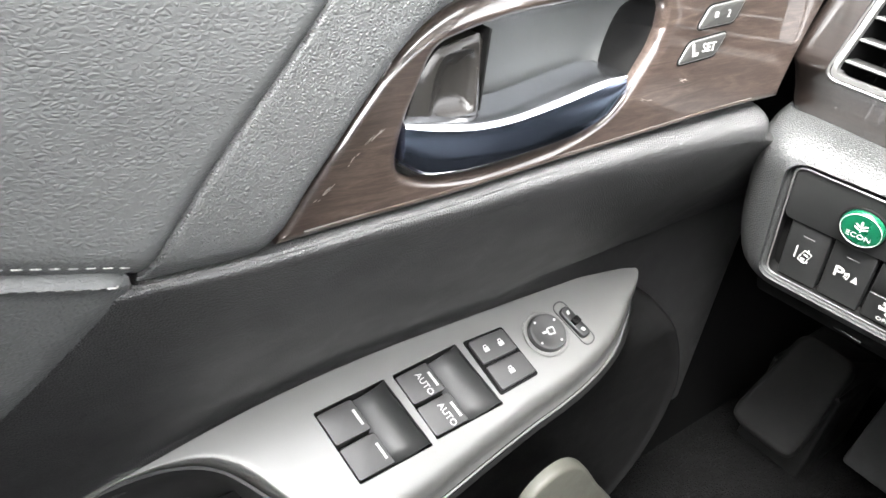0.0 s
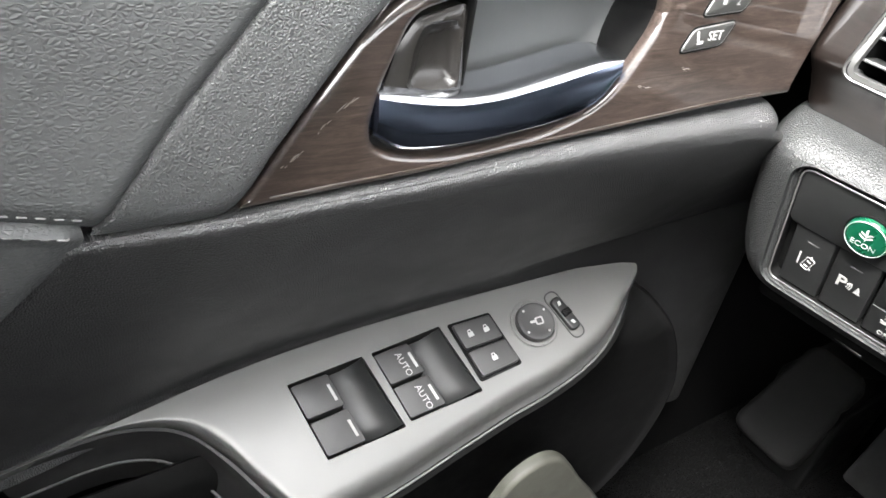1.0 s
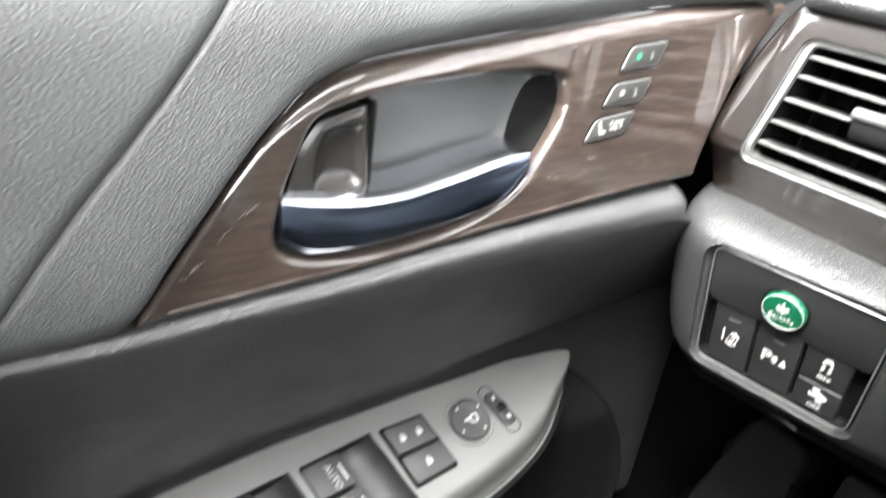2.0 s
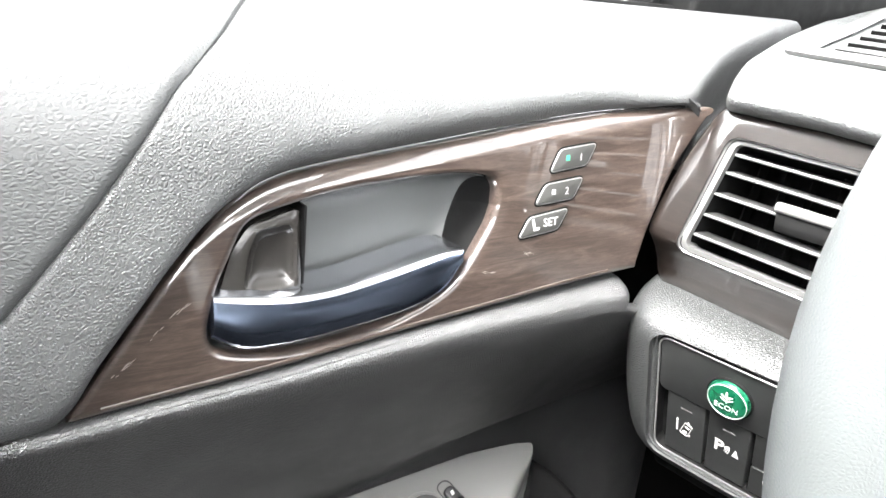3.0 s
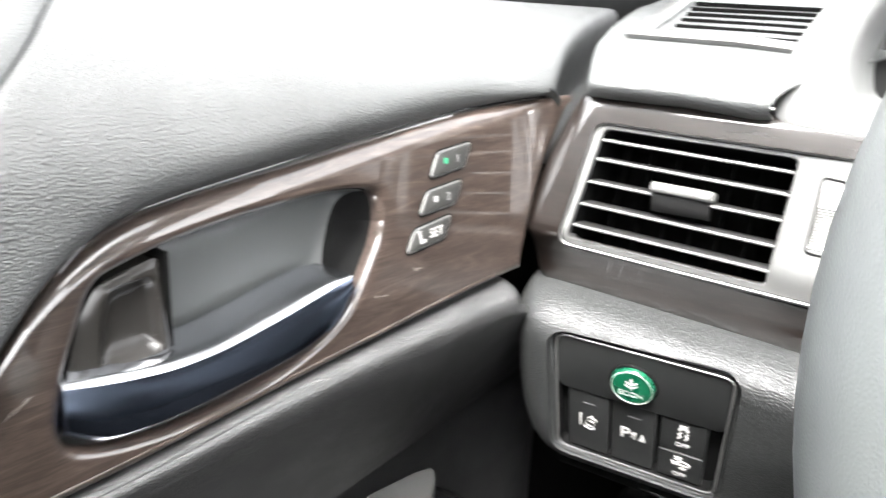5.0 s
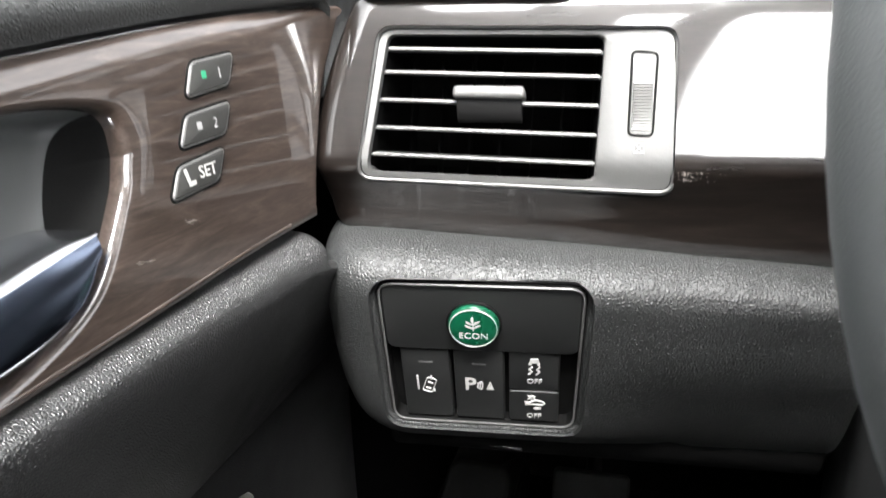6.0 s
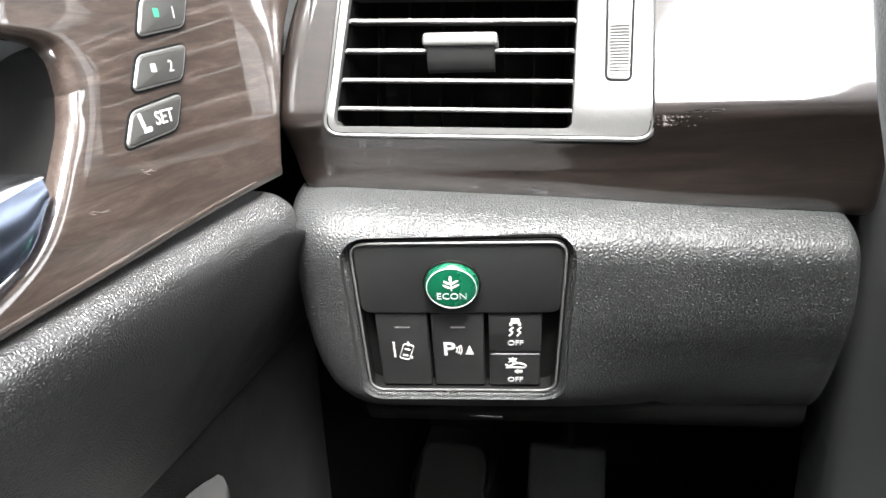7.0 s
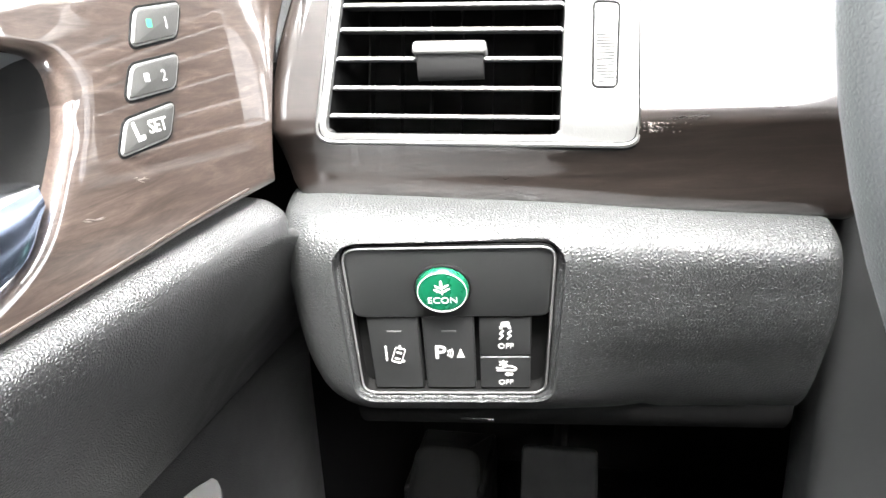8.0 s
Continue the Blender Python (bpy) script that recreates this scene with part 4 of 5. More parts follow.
def air_vent():
    t = thing("air_vent", "silver-framed air vent with five dark slats in the wood band", "air vent", (0.0, 0.03, 0.6))
    fo, fi = FRAME_OUT, inset(FRAME_OUT, 0.0024)
    part("shadow_gap", bent(collar(inset(fo, -0.0013), inset(fo, 0.0004), VENT, -0.006, 0.0009, 0.0002)), BLACK, t)
    part("bead", bent(collar(fo, fi, VENT, -0.004, 0.0026, 0.0010)), RIM, t, "bright outer bead")
    part("inner_gap", bent(collar(inset(fo, 0.0022), inset(fo, 0.0029), VENT, -0.004, 0.0015, 0.0001)), BLACK, t)
    cx = vq(0.0, 0.61)
    a = by_angle(inset(fo, 0.0020), 160, cx)
    b = by_angle(OPEN, 160, cx)
    put = lambda ring, h: [VENT @ Vector((p.x, p.y, h)) for p in ring]
    levels = [put([p.lerp(q, s) for p, q in zip(a, b)], 0.0012 - 0.0008 * s) for s in (0.0, 0.15, 0.3, 0.5, 0.7, 0.94)]
    part("bezel", bent(loft([put(a, -0.004)] + levels + [ put([p.lerp(q, 0.985) for p, q in zip(a, b)], -0.0004), put(b, -0.003), put(b, -0.012)], False, True)), SILVER, t, "satin silver bezel")
    back = [put(b, -0.004), put([p * 0.97 for p in b], -0.04), put([p * 0.8 for p in b], -0.05)]
    part("duct", loft(back[::-1] + [[q - VENT.to_3x3().col[2] * 0.0005 for q in put([p * 1.02 for p in b], -0.004)], [q - VENT.to_3x3().col[2] * 0.002 for q in put([p * 1.0 for p in b], -0.04)], put([p * 0.82 for p in b], -0.053)]), VOID, t, "black duct behind the slats")
    for k, (zl, zr) in enumerate(((0.6365, 0.6335), (0.6255, 0.6222), (0.6122, 0.6090), (0.5990, 0.5955), (0.5862, 0.5825))):
        xl = curve([(0.575, -0.0530), (0.642, -0.0450)], zl) - 0.001
        p, q = vq(xl, zl), vq(0.0582, zr)
        d = (q - p).normalized()
        up = Vector((-d.y, d.x))
        rings = []
        for s in (p, q):
            base = VENT @ Vector((s.x, s.y, -0.0035))
            nn, uu = VENT.to_3x3().col[2], VENT.to_3x3() @ up.to_3d()
            rings.append([base + nn * h + uu * w for h, w in ((0.0, -0.0009), (0.0, 0.0006), (-0.006, 0.0016), (-0.016, 0.0030), (-0.016, 0.0016), (-0.006, -0.0004))])
        sl = part("slat", loft(rings), PLASTIC, t)
        part("slat_edge", tube([VENT @ Vector((s.x, s.y, -0.0030)) for s in (p.lerp(q, 0.012), p.lerp(q, 0.5), p.lerp(q, 0.99))], 0.0010, 8), SILVER, sl, "bright front edge")
    for k in range(7):
        x = -0.038 + 0.0155 * k
        part("vane", prism([vq(x, 0.640), vq(x + 0.0012, 0.640), vq(x + 0.0012, 0.577), vq(x, 0.577)], VENT, -0.036, -0.024), VOID, t)
    c = vq(0.0055, 0.6125)
    wedge = [[VENT @ Vector((c.x + sx * w, c.y + v, h)) for v, h in ((0.0045, -0.012), (0.0045, 0.0018), (0.002, 0.0016), (-0.006, -0.0022), (-0.0098, -0.0050), (-0.0108, -0.0075), (-0.0105, -0.012))] for sx, w in ((-1, 0.0158), (-1, 0.0150), (1, 0.0150), (1, 0.0158))]
    for ring in (wedge[0], wedge[3]):
        for q in ring:
            q -= VENT.to_3x3().col[2] * 0.0007
    knob = part("knob", loft(wedge), TAB, t, "dark slider tab on the middle slat")
    part("knob_cap", prism(roundpoly([(c.x - 0.0176, c.y - 0.0002), (c.x + 0.0176, c.y - 0.0008), (c.x + 0.0172, c.y + 0.0052), (c.x - 0.0172, c.y + 0.0058)], 0.0022, 5), VENT, -0.010, 0.0030, 0.0018), SILVER, knob, "bright silver top")
    slot = [vq(0.0718, 0.6325), vq(0.0822, 0.6315), vq(0.0820, 0.5955), vq(0.0722, 0.5960)]
    part("wheel_slot", collar(inset(ccw(roundpoly(slot, 0.002, 4)), -0.0011), ccw(roundpoly(slot, 0.002, 4)), VENT, -0.001, 0.0016, 0.0003), BLACK, t)
    wheel = []
    c = (Vector(slot[0]) + Vector(slot[2])) / 2
    nrib = 25
    for k in range(2 * nrib + 1):
        a = -1 + k / nrib
        bump = 0.0030 * math.sqrt(max(0, 1 - 0.95 * a * a)) + (0.0006 if k % 2 and a < 0.25 else 0.0)
        wheel.append([VENT @ Vector((c.x + w, c.y - a * -0.0172, bump * s)) for w, s in ((-0.0042, 0.9), (-0.0030, 1.0), (0.0030, 1.0), (0.0042, 0.9), (0.0042, -1), (-0.0042, -1))])
    part("thumb_wheel", loft(wheel), RIM, t, "ribbed silver thumb wheel")
    d = vq(0.0768, 0.6382)
    part("open_symbol", merge(collar(rect(d.x - 0.0024, d.y - 0.0020, d.x + 0.0024, d.y + 0.0020), rect(d.x - 0.0019, d.y - 0.0015, d.x + 0.0019, d.y + 0.0015), VENT, 0.0004, 0.0014, 0.0001), prism(rect(d.x - 0.0019, d.y - 0.0002, d.x + 0.0019, d.y + 0.0002), VENT, 0.0004, 0.0013)), DIM_MARK, t)
    d = vq(0.0768, 0.5895)
    part("closed_symbol", merge(collar(rect(d.x - 0.0024, d.y - 0.0024, d.x + 0.0024, d.y + 0.0024), rect(d.x - 0.0019, d.y - 0.0019, d.x + 0.0019, d.y + 0.0019), VENT, 0.0004, 0.0014, 0.0001), *[prism([(d.x - 0.002, d.y - s * 0.002), (d.x - 0.0017, d.y - s * 0.0023), (d.x + 0.002, d.y + s * 0.002), (d.x + 0.0017, d.y + s * 0.0023)], VENT, 0.0004, 0.0013) for s in (-1, 1)]), DIM_MARK, t)


air_vent()

# pale scuffs on the edge of the wood beside the vent
flecks = []
for k in range(100):
    r = random.random() ** 1.6
    u, v = 0.650 + 0.055 * r * random.uniform(-0.4, 1.2), random.randint(41, 44)
    o = Vector(wood_band(u, v / 75)).lerp(Vector(wood_band(u, (v + 1) / 75)), random.random()) + Vector((0.0003, -0.0040, -0.0008))
    m = plane(o, (1, random.uniform(-0.1, 0.25), 0), (0.0926, -1, 0.05))
    s = random.uniform(0.00008, 0.00023)
    flecks.append(prism([(-2.2 * s, -0.3 * s), (0.4 * s, -0.6 * s), (2.0 * s, 0.2 * s), (-0.5 * s, 0.7 * s)], m, -0.0006, 0.00025))
for k in range(60):
    u, v = random.uniform(0.045, 0.13), random.uniform(51, 57)
    o = Vector(wood_band(u, int(v) / 75)).lerp(Vector(wood_band(u, (int(v) + 1) / 75)), v % 1)
    e = Vector(wood_band(u, (int(v) + 1) / 75)) - Vector(wood_band(u, int(v) / 75))
    w = Vector(wood_band(u + 0.01, int(v) / 75)) - Vector(wood_band(u, int(v) / 75))
    m = plane(o, w + e * random.uniform(-0.6, 1.2), w.cross(e) if w.cross(e).y < 0 else e.cross(w))
    s = random.uniform(0.00006, 0.00013)
    flecks.append(prism([(-10 * s, -0.3 * s), (2 * s, -0.6 * s), (12 * s, 0.2 * s), (-3 * s, 0.7 * s)], m, -0.0004, 0.00012))
tagged(part("scuff", merge(*flecks), WORN, dash, "pale scuff marks worn into the wood band edge"), kind="stuff")


# switch panel in the knee panel
def switch_panel():
    t = thing("switch_panel", "black switch panel framed by a thin silver bead", "switch panel", FACE.translation)
    line = ccw(HOLE)
    part("bead", tube([FACE @ Vector((p.x, p.y, -0.0012)) for p in inset(line, 0.0014)], 0.00065, 8, True), SILVER, t, "thin silver bead")
    part("surround", collar(inset(line, -0.0001), inset(line, 0.0016), FACE, -0.012, -0.0018, 0.0004), BLACK, t)
    part("tray", prism(inset(line, 0.0005), FACE, -0.014, -0.0105), BLACK, t)
    part("fascia", prism(roundpoly([(-0.0470, 0.0230), (0.0540, 0.0230), (0.0530, -0.0200), (-0.0470, -0.0200)], 0.006, 5), FACE, -0.012, -0.0018, 0.0012), KEY, t, "plain black upper fascia")
    part("lower_bead", tube([FACE @ Vector((u, -0.0738, -0.001)) for u in (-0.0435, -0.02, 0.02, 0.0475)], 0.0005, 8), SILVER, t, "second bright bead along the foot")


switch_panel()


def econ_button():
    t = thing("econ_button", "round glossy green button marked ECON with a white ring", "button", FACE.translation)
    put = lambda r, n: [FACE @ Vector((p.x, p.y, n)) for p in disc(r, 64)]
    part("socket", collar(disc(0.0142, 64), disc(0.0131, 64), FACE, -0.004, 0.0002, 0.0003), BLACK, t)
    part("cap", loft([put(0.0130, -0.004), put(0.0130, 0.0020), put(0.0127, 0.0027), put(0.0120, 0.0031), put(0.0105, 0.0033), put(0.004, 0.0034)]), GREEN, t)
    part("ring", collar(disc(0.0122, 64), disc(0.01185, 64), FACE, 0.0026, 0.0035, 0.0001), MARK, t, "thin white ring")
    part("word", lettering("ECON", 0.0054, FACE, 0, -0.0048, 0.0035, -0.00006), MARK, t)

    def leaf(cx, cy, ang, ln, wd):
        p = []
        for k in range(14):
            a = 2 * math.pi * k / 14
            q = Vector((ln * (math.cos(a) + 1) / 2, wd * math.sin(a) * (0.6 + 0.4 * math.cos(a / 2))))
            q.rotate(Matrix.Rotation(ang, 2))
            p.append(q + Vector((cx, cy)))
        return prism(p, FACE, 0.0026, 0.0036)
    sprig = [leaf(0, 0.0035, math.pi / 2, 0.0042, 0.0012)]
    for s in (-1, 1):
        sprig += [leaf(0, 0.0002, math.pi / 2 - s * 1.05, 0.0046, 0.0010), leaf(0, 0.0026, math.pi / 2 - s * 1.0, 0.0042, 0.0010)]
    sprig.append(prism(rect(-0.0003, -0.0012, 0.0003, 0.0045), FACE, 0.0026, 0.0036))
    part("sprig", merge(*sprig), MARK, t, "white leaf sprig symbol")


econ_button()

KEY_RECTS = {"lane": (-0.0408, -0.0722, -0.0143, -0.0205), "park": (-0.0122, -0.0722, 0.0145, -0.0205), "slip": (0.0172, -0.0478, 0.0440, -0.0205), "crash": (0.0172, -0.0722, 0.0440, -0.0492)}


def bar(m, a, b, w, h0=-0.0034, h1=-0.0026):
    a, b = Vector(a), Vector(b)
    d = (b - a).normalized() * w / 2
    e = Vector((-d.y, d.x))
    return prism([a - d * 0 - e, b - e, b + e, a + e], m, h0, h1)


def path_bars(m, pts, w, closed=False):
    q = list(pts) + (list(pts[:1]) if closed else [])
    return merge(*[bar(m, a, b, w) for a, b in zip(q, q[1:])])


def key_switch(which, label):
    u0, v0, u1, v1 = KEY_RECTS[which]
    c = Vector(((u0 + u1) / 2, (v0 + v1) / 2))
    t = thing("key_switch", label, "switch", FACE @ Vector((c.x, c.y, 0)), "dashboard key switches")
    part("cap", prism(rect(u0, v0, u1, v1, 0.0012, 3), FACE, -0.010, -0.0032, 0.0008), KEY, t)
    low = 0.0054 if which in ("lane", "park") else 0.0
    at = lambda u, v: (c.x + u, c.y + v - low)
    bits = []
    if which == "lane":
        part("lamp", bar(FACE, at(-0.0035, 0.0212), at(0.0040, 0.0212), 0.0009, -0.0034, -0.0029), FAINT, t)
        bits += [bar(FACE, at(-0.0052, 0.0110 - 0.0022 * k), at(-0.0052, 0.0110 - 0.0022 * k - 0.0017), 0.0010) for k in range(5)]
        bits += [bar(FACE, at(0.0025, 0.0112), at(0.0025, 0.0085), 0.0009), bar(FACE, at(0.0036, 0.0008), at(0.0036, -0.0006), 0.0010)]
        car = [(0.0, 0.0092), (0.0040, 0.0092), (0.0047, 0.0083), (0.0047, -0.0004), (0.0040, -0.0012), (0.0, -0.0012), (-0.0007, -0.0004), (-0.0007, 0.0083)]
        rot = Matrix.Rotation(radians(-18), 2)
        turn = lambda p: at(*(rot @ Vector((p[0] - 0.002, p[1] - 0.004)) + Vector((0.0012, 0.0043))))
        bits += [path_bars(FACE, [turn(p) for p in car], 0.0005, True), bar(FACE, turn((0.0006, 0.0058)), turn((0.0034, 0.0058)), 0.0007), bar(FACE, turn((0.0006, 0.0014)), turn((0.0034, 0.0014)), 0.0007)]
    elif which == "park":
        part("lamp", bar(FACE, at(-0.0035, 0.0212), at(0.0040, 0.0212), 0.0009, -0.0034, -0.0029), FAINT, t)
        part("word", lettering("P", 0.0128, FACE, c.x - 0.0050, c.y + 0.0006, -0.0029, 0.00025), MARK, t)
        for k in range(3):
            r = 0.0034 + 0.0012 * k
            bits.append(path_bars(FACE, [at(-0.0040 + r * math.cos(x), 0.0060 + r * math.sin(x)) for x in steps(-0.62, 0.5, 6)], 0.0006))
        for k in range(4):
            w = 0.0042 * (1 - k / 4.4)
            y0 = 0.0028 + 0.0015 * k
            bits.append(prism([at(0.0058 - w / 2, y0), at(0.0058 + w / 2, y0), at(0.0058 + w / 2 - 0.0006, y0 + 0.0012), at(0.0058 - w / 2 + 0.0006, y0 + 0.0012)], FACE, -0.0034, -0.0026))
    else:
        up = 0.0046 if which == "slip" else 0.0035
        part("word", lettering("OFF", 0.0047, FACE, c.x + 0.0002, c.y - 0.0070, -0.0029, 0.00006), MARK, t)
        if which == "slip":
            bits += [prism(roundpoly([at(-0.0026, up + 0.0020), at(0.0026, up + 0.0020), at(0.0020, up + 0.0050), at(-0.0020, up + 0.0050)], 0.0006, 3), FACE, -0.0034, -0.0026), bar(FACE, at(-0.0030, up + 0.0012), at(-0.0014, up + 0.0012), 0.0014), bar(FACE, at(0.0014, up + 0.0012), at(0.0030, up + 0.0012), 0.0014)]
            for s in (-0.0022, 0.0018):
                bits.append(path_bars(FACE, [at(s + 0.0012, up - 0.0008), at(s - 0.0006, up - 0.0028), at(s + 0.0010, up - 0.0042), at(s - 0.0008, up - 0.0066)], 0.0008))
        else:
            star = []
            for k in range(12):
                r = 0.0026 if k % 2 else 0.0011
                star.append(at(-0.0012 + r * math.cos(k * math.pi / 6), up + 0.0038 + r * math.sin(k * math.pi / 6)))
            bits.append(prism(star, FACE, -0.0034, -0.0026))
            bits.append(path_bars(FACE, [at(-0.0050, up + 0.0006), at(-0.0030, up - 0.0006), at(-0.0010, up + 0.0008), at(0.0012, up + 0.0018), at(0.0040, up + 0.0012), at(0.0058, up - 0.0002), at(0.0050, up - 0.0016), at(0.0, up - 0.0014), at(-0.0048, up - 0.0016)], 0.0008))
            bits.append(prism([at(-0.0002, up - 0.0044), at(0.0016, up - 0.0028), at(0.0016, up - 0.0036), at(0.0040, up - 0.0036), at(0.0040, up - 0.0052), at(0.0016, up - 0.0052), at(0.0016, up - 0.0060)], FACE, -0.0034, -0.0026))
    part("symbol", merge(*bits), MARK, t, "white printed symbol")


key_switch("lane", "black lane departure key with a white car and lane symbol")
key_switch("park", "black parking sensor key marked with a white P")
key_switch("slip", "small black stability control key marked OFF")
key_switch("crash", "small black collision warning key marked OFF")


# padded dashboard top with its nose, and the side demister grille
def top_pad(u, v):
    pts = [(0.060, 0.6578), (0.045, 0.6580), (0.038, 0.6584), (0.0310, 0.6598), (0.0240, 0.6632), (0.0205, 0.6672), (0.0212, 0.6705), (0.0252, 0.6752), (0.034, 0.6802), (0.06, 0.6862), (0.11, 0.6915), (0.2, 0.7035), (0.35, 0.720), (0.60, 0.742)]
    p = spline(pts, 81)[int(round(v * 80))]
    y0 = p.x
    left = pad_left(y0)
    right = curve([(0.0, 0.0430), (0.45, 0.0430), (0.6, 0.052), (0.8, 0.08), (1.0, 0.13)], v)
    x = left + (right - left) * u
    e = min((x - left) / 0.012, 1)
    drop = 0.007 * (1 - math.sqrt(max(0, 1 - (1 - e) ** 2)))
    top = max(0.0, min(1.0, (p.y - 0.664) / 0.012))
    return (x, y0 + 0.06 * x * (y0 < 0.3) + 0.012 * (1 - e) ** 2 + 0.9 * max(0.0, x - right + 0.0085) * max(0.0, 1 - v / 0.6), p.y - drop * top - 0.05 * max(0, x) * 1.2 * (1 - 0.5 * top))


part("top_pad", sheet(top_pad, [0, 0.01, 0.025, 0.05, 0.08] + steps(0.11, 0.93, 26) + [0.94, 0.955, 0.97, 0.985, 1.0], [k / 80 for k in range(81)], 0.0015), TOP_SKIN, dash, "grey grained padded top")


def grille():
    t = thing("demister_grille", "pale side demister grille with dark slots in the dashboard top", "air grille", (-0.03, 0.16, 0.70))
    deck = lambda x, y, h: Vector((x, y, 0.6915 + 0.13 * (y - 0.11) - 0.06 * max(0.0, x) + h))
    outer = spline([(-0.1222, 0.339), (-0.0954, 0.226), (-0.0804, 0.149), (-0.0705, 0.110), (-0.0650, 0.1045), (-0.0118, 0.1021), (0.034, 0.100)], 40)
    inner = spline([(-0.1130, 0.339), (-0.0860, 0.226), (-0.0715, 0.154), (-0.0630, 0.1205), (-0.0580, 0.1145), (-0.0118, 0.1115), (0.034, 0.1095)], 40)

    def border(u, v):
        p = outer[int(round(u * 39))].lerp(inner[int(round(u * 39))], v)
        return deck(p.x, p.y, 0.0006 + 0.0020 * math.sin(math.pi * v) ** 0.6)
    part("frame", sheet(border, [i / 39 for i in range(40)], steps(0, 1, 9), -0.004), SILVER, t, "smooth satin border raised round the slots")
    for k in range(6):
        x, y = -0.0539 - 0.0064 * k - 0.0004 * k * k, 0.1317 + 0.0300 * k + 0.0009 * k * k
        slot = [deck(x, y, 0.0), deck(0.028, y + 0.003, 0.0), deck(0.028, y + 0.003, 0.0034), deck(x, y, 0.0034)]
        part("slot", loft([slot, [q + Vector((0, 0.0015, 0)) for q in slot]]), VOID, t, "dark slot")
        slat = [deck(x - 0.001, y + 0.0015, -0.004), deck(0.029, y + 0.0045, -0.004), deck(0.029, y + 0.0045, 0.0038), deck(x - 0.001, y + 0.0015, 0.0038)]
        part("slat", loft([slat, [q + Vector((0, 0.0065, -0.0012)) for q in slat], [q + Vector((0, 0.014, -0.0045)) for q in slat]]), TOP_SKIN, t)


grille()


# hood round the instruments: a post beside the pad that sweeps into the ledge above the band
HOOD_OUT = spline([(0.42, 0.640), (0.25, 0.646), (0.118, 0.6515), (0.080, 0.6535), (0.060, 0.6545), (0.0455, 0.6560), (0.0435, 0.668), (0.0450, 0.690), (0.054, 0.712), (0.072, 0.742), (0.11, 0.790)], 90)
HOOD_IN = spline([(0.42, 0.652), (0.25, 0.6555), (0.118, 0.6580), (0.094, 0.6597), (0.0835, 0.6618), (0.0750, 0.6660), (0.0705, 0.6740), (0.0680, 0.692), (0.073, 0.714), (0.090, 0.745), (0.128, 0.785)], 90)


def hood(u, v):
    i = int(round(u * 89))
    a, b = HOOD_OUT[i], HOOD_IN[i]
    across = spline([(0.0, 0.030), (-0.02, 0.008), (0.12, 0.0005), (0.45, -0.0010), (0.75, 0.0012), (0.93, 0.007), (1.0, 0.020), (1.02, 0.045), (1.04, 0.080)], 33)[int(round(v * 32))]
    p = a + (b - a) * across.x
    return (p.x, 0.0390 + 0.0926 * (p.x - 0.045) + 0.35 * max(0.0, p.y - 0.675) + across.y, p.y)


part("cluster_hood", sheet(hood, [i / 89 for i in range(90)], [k / 32 for k in range(33)], 0.003), HOOD_SKIN, dash, "pale grey hood round the instruments")
cluster = thing("instrument_cluster", "dark instrument cluster with a bright gauge ring", "gauge", (0.3, 0.15, 0.68))
part("housing", block((0.060, 0.145, 0.645), (0.52, 0.22, 0.82), 0.01), PLASTIC, cluster)
gm = plane((0.174, 0.128, 0.700), (1, 0, 0), (0, -1, 0.2))
part("gauge_ring", collar(disc(0.05, 48), disc(0.042, 48), gm, -0.004, 0.008, 0.002), CHROME, cluster, "bright gauge ring")
part("gauge_face", prism(disc(0.045, 48), gm, -0.006, 0.0), PLASTIC, cluster)

# black parts right of the knee panel and under the dashboard
part("column_surround", block((0.2005, 0.06, 0.30), (0.80, 0.12, 0.648), 0.012), KEY, dash)
# unseen slab added to stop windscreen light from reaching the footwell
part("light_slab", block((-0.155, 0.16, 0.575), (1.295, 0.595, 0.60), 0.004), BLACK, dash, "unseen black slab added above the footwell to keep light out")
part("lower_board", block((0.802, 0.06, 0.36), (1.295, 0.12, 0.648), 0.012), PLASTIC, dash)


def under_cover(u, v):
    x = -0.062 + 0.250 * u
    pts = [(0.075, 0.430), (0.058, 0.418), (0.056, 0.408), (0.062, 0.397), (0.074, 0.389), (0.095, 0.387), (0.20, 0.395), (0.48, 0.41)]
    p = spline(pts, 31)[int(round(v * 30))]
    return (x, p.x + 0.1 * x, p.y)


part("under_cover", sheet(under_cover, steps(0, 1, 20), [k / 30 for k in range(31)], 0.003), BLACK, dash, "black cover under the dashboard")


def release():
    t = thing("bonnet_release", "slim black bonnet release lever under the dashboard", "lever", (0.0, 0.05, 0.4))
    m = plane((0.003, 0.0600, 0.3985), (1, 0.1, 0.0), (0, -0.75, -0.66))
    part("blade", prism(roundpoly([(-0.016, -0.0012), (0.016, -0.0012), (0.016, 0.0012), (-0.016, 0.0012)], 0.0008, 4), m, -0.004, 0.0025, 0.0006), PLASTIC, t)


release()

# ---- steering wheel ----
WC, WT = Vector((0.3104, -0.1896, 0.6502)), 0.06
wheel = thing("steering_wheel", "grey leather steering wheel with a smooth thick rim", "steering wheel", WC)
wm = plane(WC, (1, 0, 0), (0, -math.cos(WT), math.sin(WT)))
part("rim", tube([wm @ Vector((0.188 * math.cos(a), 0.188 * math.sin(a), 0)) for a in (2 * math.pi * k / 96 for k in range(96))], 0.0175, 24, True), RIM_LEATHER, wheel, "smooth grey leather rim")
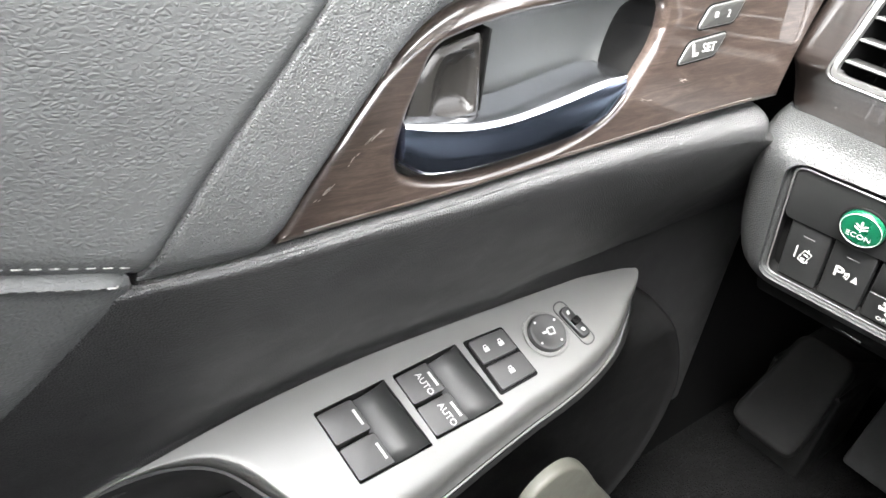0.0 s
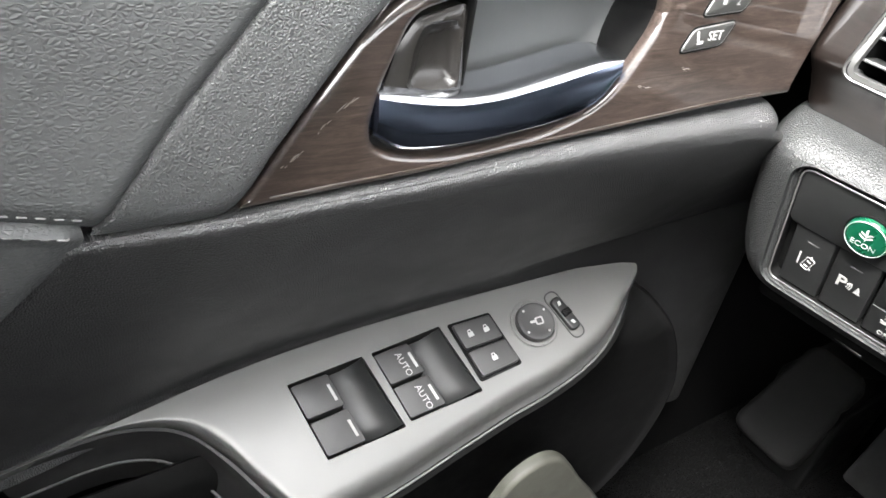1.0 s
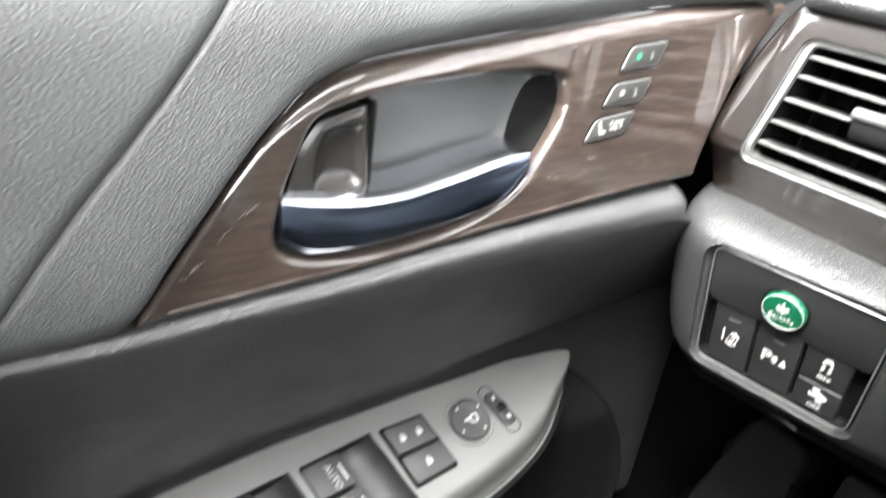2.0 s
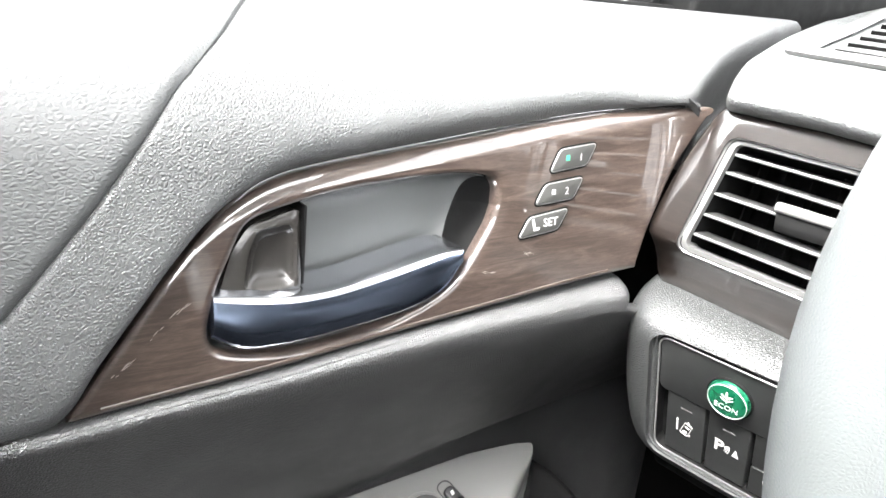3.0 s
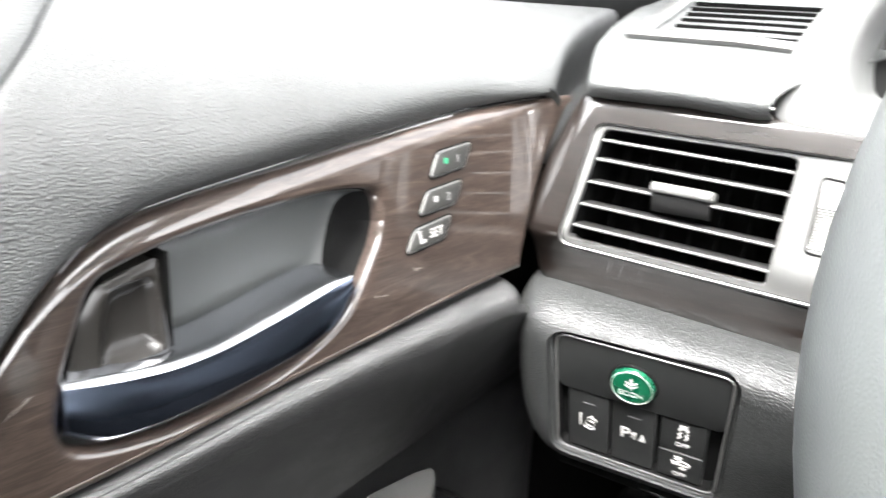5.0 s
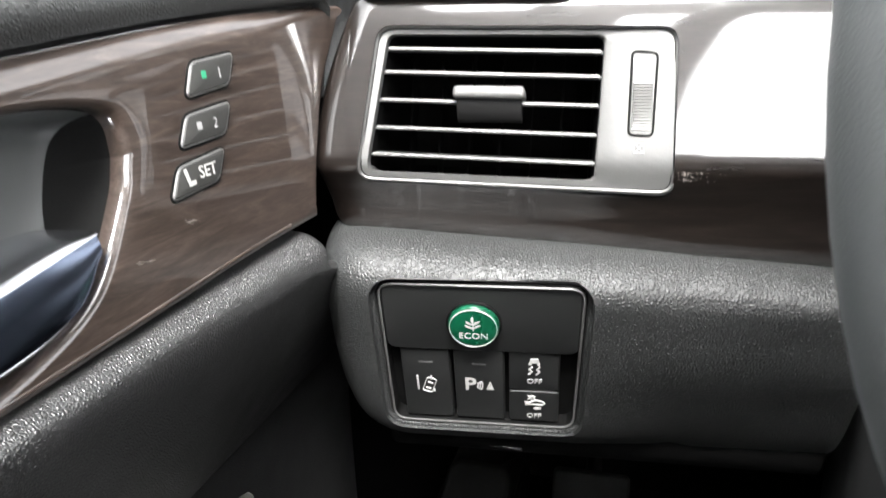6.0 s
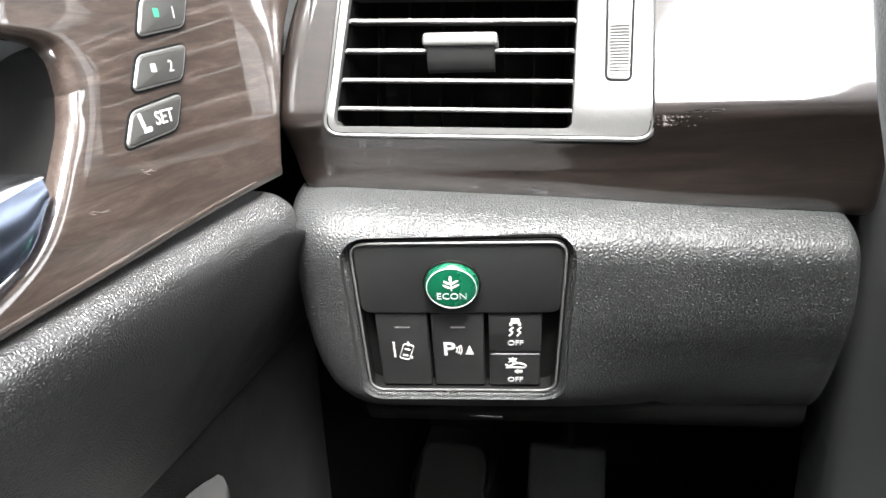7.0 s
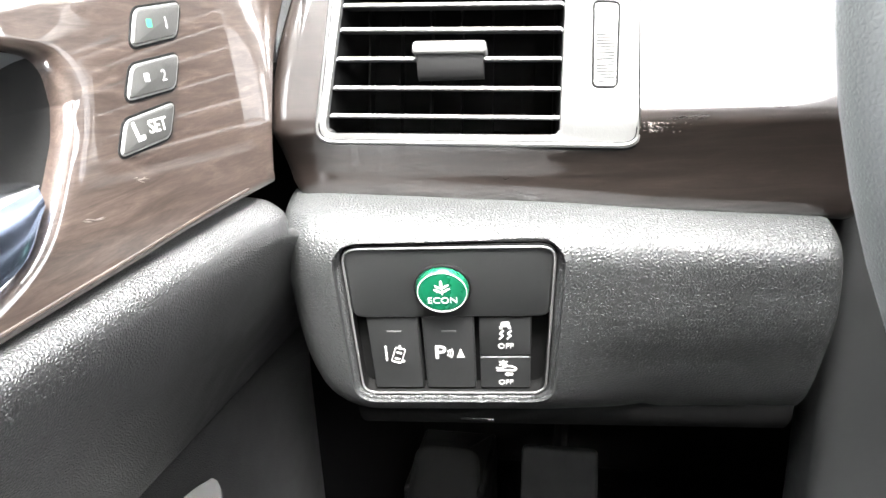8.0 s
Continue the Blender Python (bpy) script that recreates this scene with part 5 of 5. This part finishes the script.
part("hub", prism(roundpoly([(-0.045, -0.085), (0.045, -0.085), (0.058, 0.02), (-0.058, 0.02)], 0.03, 6), wm, -0.06, -0.01, 0.012), PLASTIC, wheel)
for s in (-1, 1):
    part("spoke", prism(roundpoly([(s * 0.045, -0.06), (s * 0.178, -0.058), (s * 0.180, -0.028), (s * 0.045, -0.02)], 0.004, 3), wm, -0.03, -0.012, 0.004), PLASTIC, wheel)
part("column", block((0.255, -0.16, 0.53), (0.365, 0.09, 0.63), 0.02), BLACK, wheel, "black column shroud")

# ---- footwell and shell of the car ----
tagged(link_mesh("floor", block((-0.24, -1.7, -0.02), (1.3, 0.62, 0.0)), CARPET), "carpeted car floor, coloured near black for the footwell's shade", "floor", kind="structure")
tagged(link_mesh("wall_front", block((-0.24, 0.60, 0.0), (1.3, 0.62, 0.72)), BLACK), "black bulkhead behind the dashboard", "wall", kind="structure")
# the kick panel's shade is put into its colour with the duct's black
tagged(link_mesh("wall_side", block((-0.20, 0.03, 0.0), (-0.16, 0.60, 0.64)), VOID), "kick panel beside the footwell, its shade put into a black colour", "wall", kind="structure")


def footrest():
    t = thing("footrest", "worn carpeted footrest, darkened in colour for footwell shade", "footrest", (-0.07, 0.32, 0))
    m = plane((-0.075, 0.32, 0.12), (1, 0, 0), (0.1, -0.7, 0.7))
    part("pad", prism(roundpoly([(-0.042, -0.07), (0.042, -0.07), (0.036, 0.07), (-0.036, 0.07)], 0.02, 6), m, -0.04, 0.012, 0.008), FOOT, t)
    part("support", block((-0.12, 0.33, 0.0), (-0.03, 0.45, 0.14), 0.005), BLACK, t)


footrest()


def pedal():
    t = thing("foot_pedal", "foot pedal pad on an arm, darkened in colour for its shade", "pedal", (0.05, 0.3, 0))
    m = plane((0.052, 0.26, 0.19), (1, 0, 0), (0, -0.9, 0.35))
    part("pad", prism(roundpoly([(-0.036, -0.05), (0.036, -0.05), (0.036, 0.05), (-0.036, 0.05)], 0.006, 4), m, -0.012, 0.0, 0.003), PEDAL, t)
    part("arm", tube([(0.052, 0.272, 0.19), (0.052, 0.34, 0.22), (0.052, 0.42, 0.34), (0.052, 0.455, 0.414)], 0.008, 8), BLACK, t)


pedal()
# unseen roof; its openings are made up to steer sky light inside
tagged(link_mesh("ceiling", carve(block((-0.22, -1.7, 1.12), (1.3, 0.05, 1.15)), block((0.20, -1.66, 1.0), (1.22, -0.74, 1.3), 0.03), block((-0.12, -0.70, 0.99), (0.04, -0.10, 1.31), 0.02), block((0.02, -0.56, 0.98), (0.30, -0.11, 1.32), 0.02), block((0.62, -0.76, 0.97), (1.21, -0.45, 1.33), 0.02)), LINING), "unseen pale grey headlining with openings added to admit sky light", "ceiling", kind="structure")
# unseen partitions added to keep light from behind off the lower parts
tagged(link_mesh("shade_partition", block((0.30, -0.70, 0.0), (1.3, -0.66, 0.80)), BLACK), "unseen low dark partition added to hold back light from behind", "wall", kind="structure")
tagged(link_mesh("shade_partition_left", block((-0.24, -0.70, 0.0), (0.297, -0.66, 0.83)), BLACK), "unseen taller dark partition added behind the driver to hold back light", "wall", kind="structure")
# out of view; its height is set to block low light from the right
tagged(link_mesh("wall_right", block((1.30, -1.7, 0.0), (1.34, 0.62, 0.85)), PLASTIC), "unseen dark far side of the cabin, raised to cut low light", "wall", kind="structure")
tagged(link_mesh("wall_left", block((-0.28, -1.7, 0.0), (-0.24, 0.62, 0.70)), PLASTIC), "outer skin of the door", "wall", kind="structure")
# unseen pillar added to block rear window light from the knee panel
tagged(link_mesh("shade_pillar", block((-0.24, -1.70, 0.70), (-0.19, -0.42, 1.12), 0.01), PLASTIC), "unseen dark pillar added behind the window to hold back light", "pillar", kind="structure")
tagged(link_mesh("pillar", tube([(-0.20, 0.66, 0.72), (-0.15, 0.34, 0.95), (-0.08, 0.03, 1.13)], 0.04, 12), LINING), "pale roof pillar", "pillar", kind="structure")
tagged(link_mesh("ground", block((-300, -300, -0.42), (300, 300, -0.40)), ASPHALT), "pale grey asphalt ground", "ground", kind="structure")
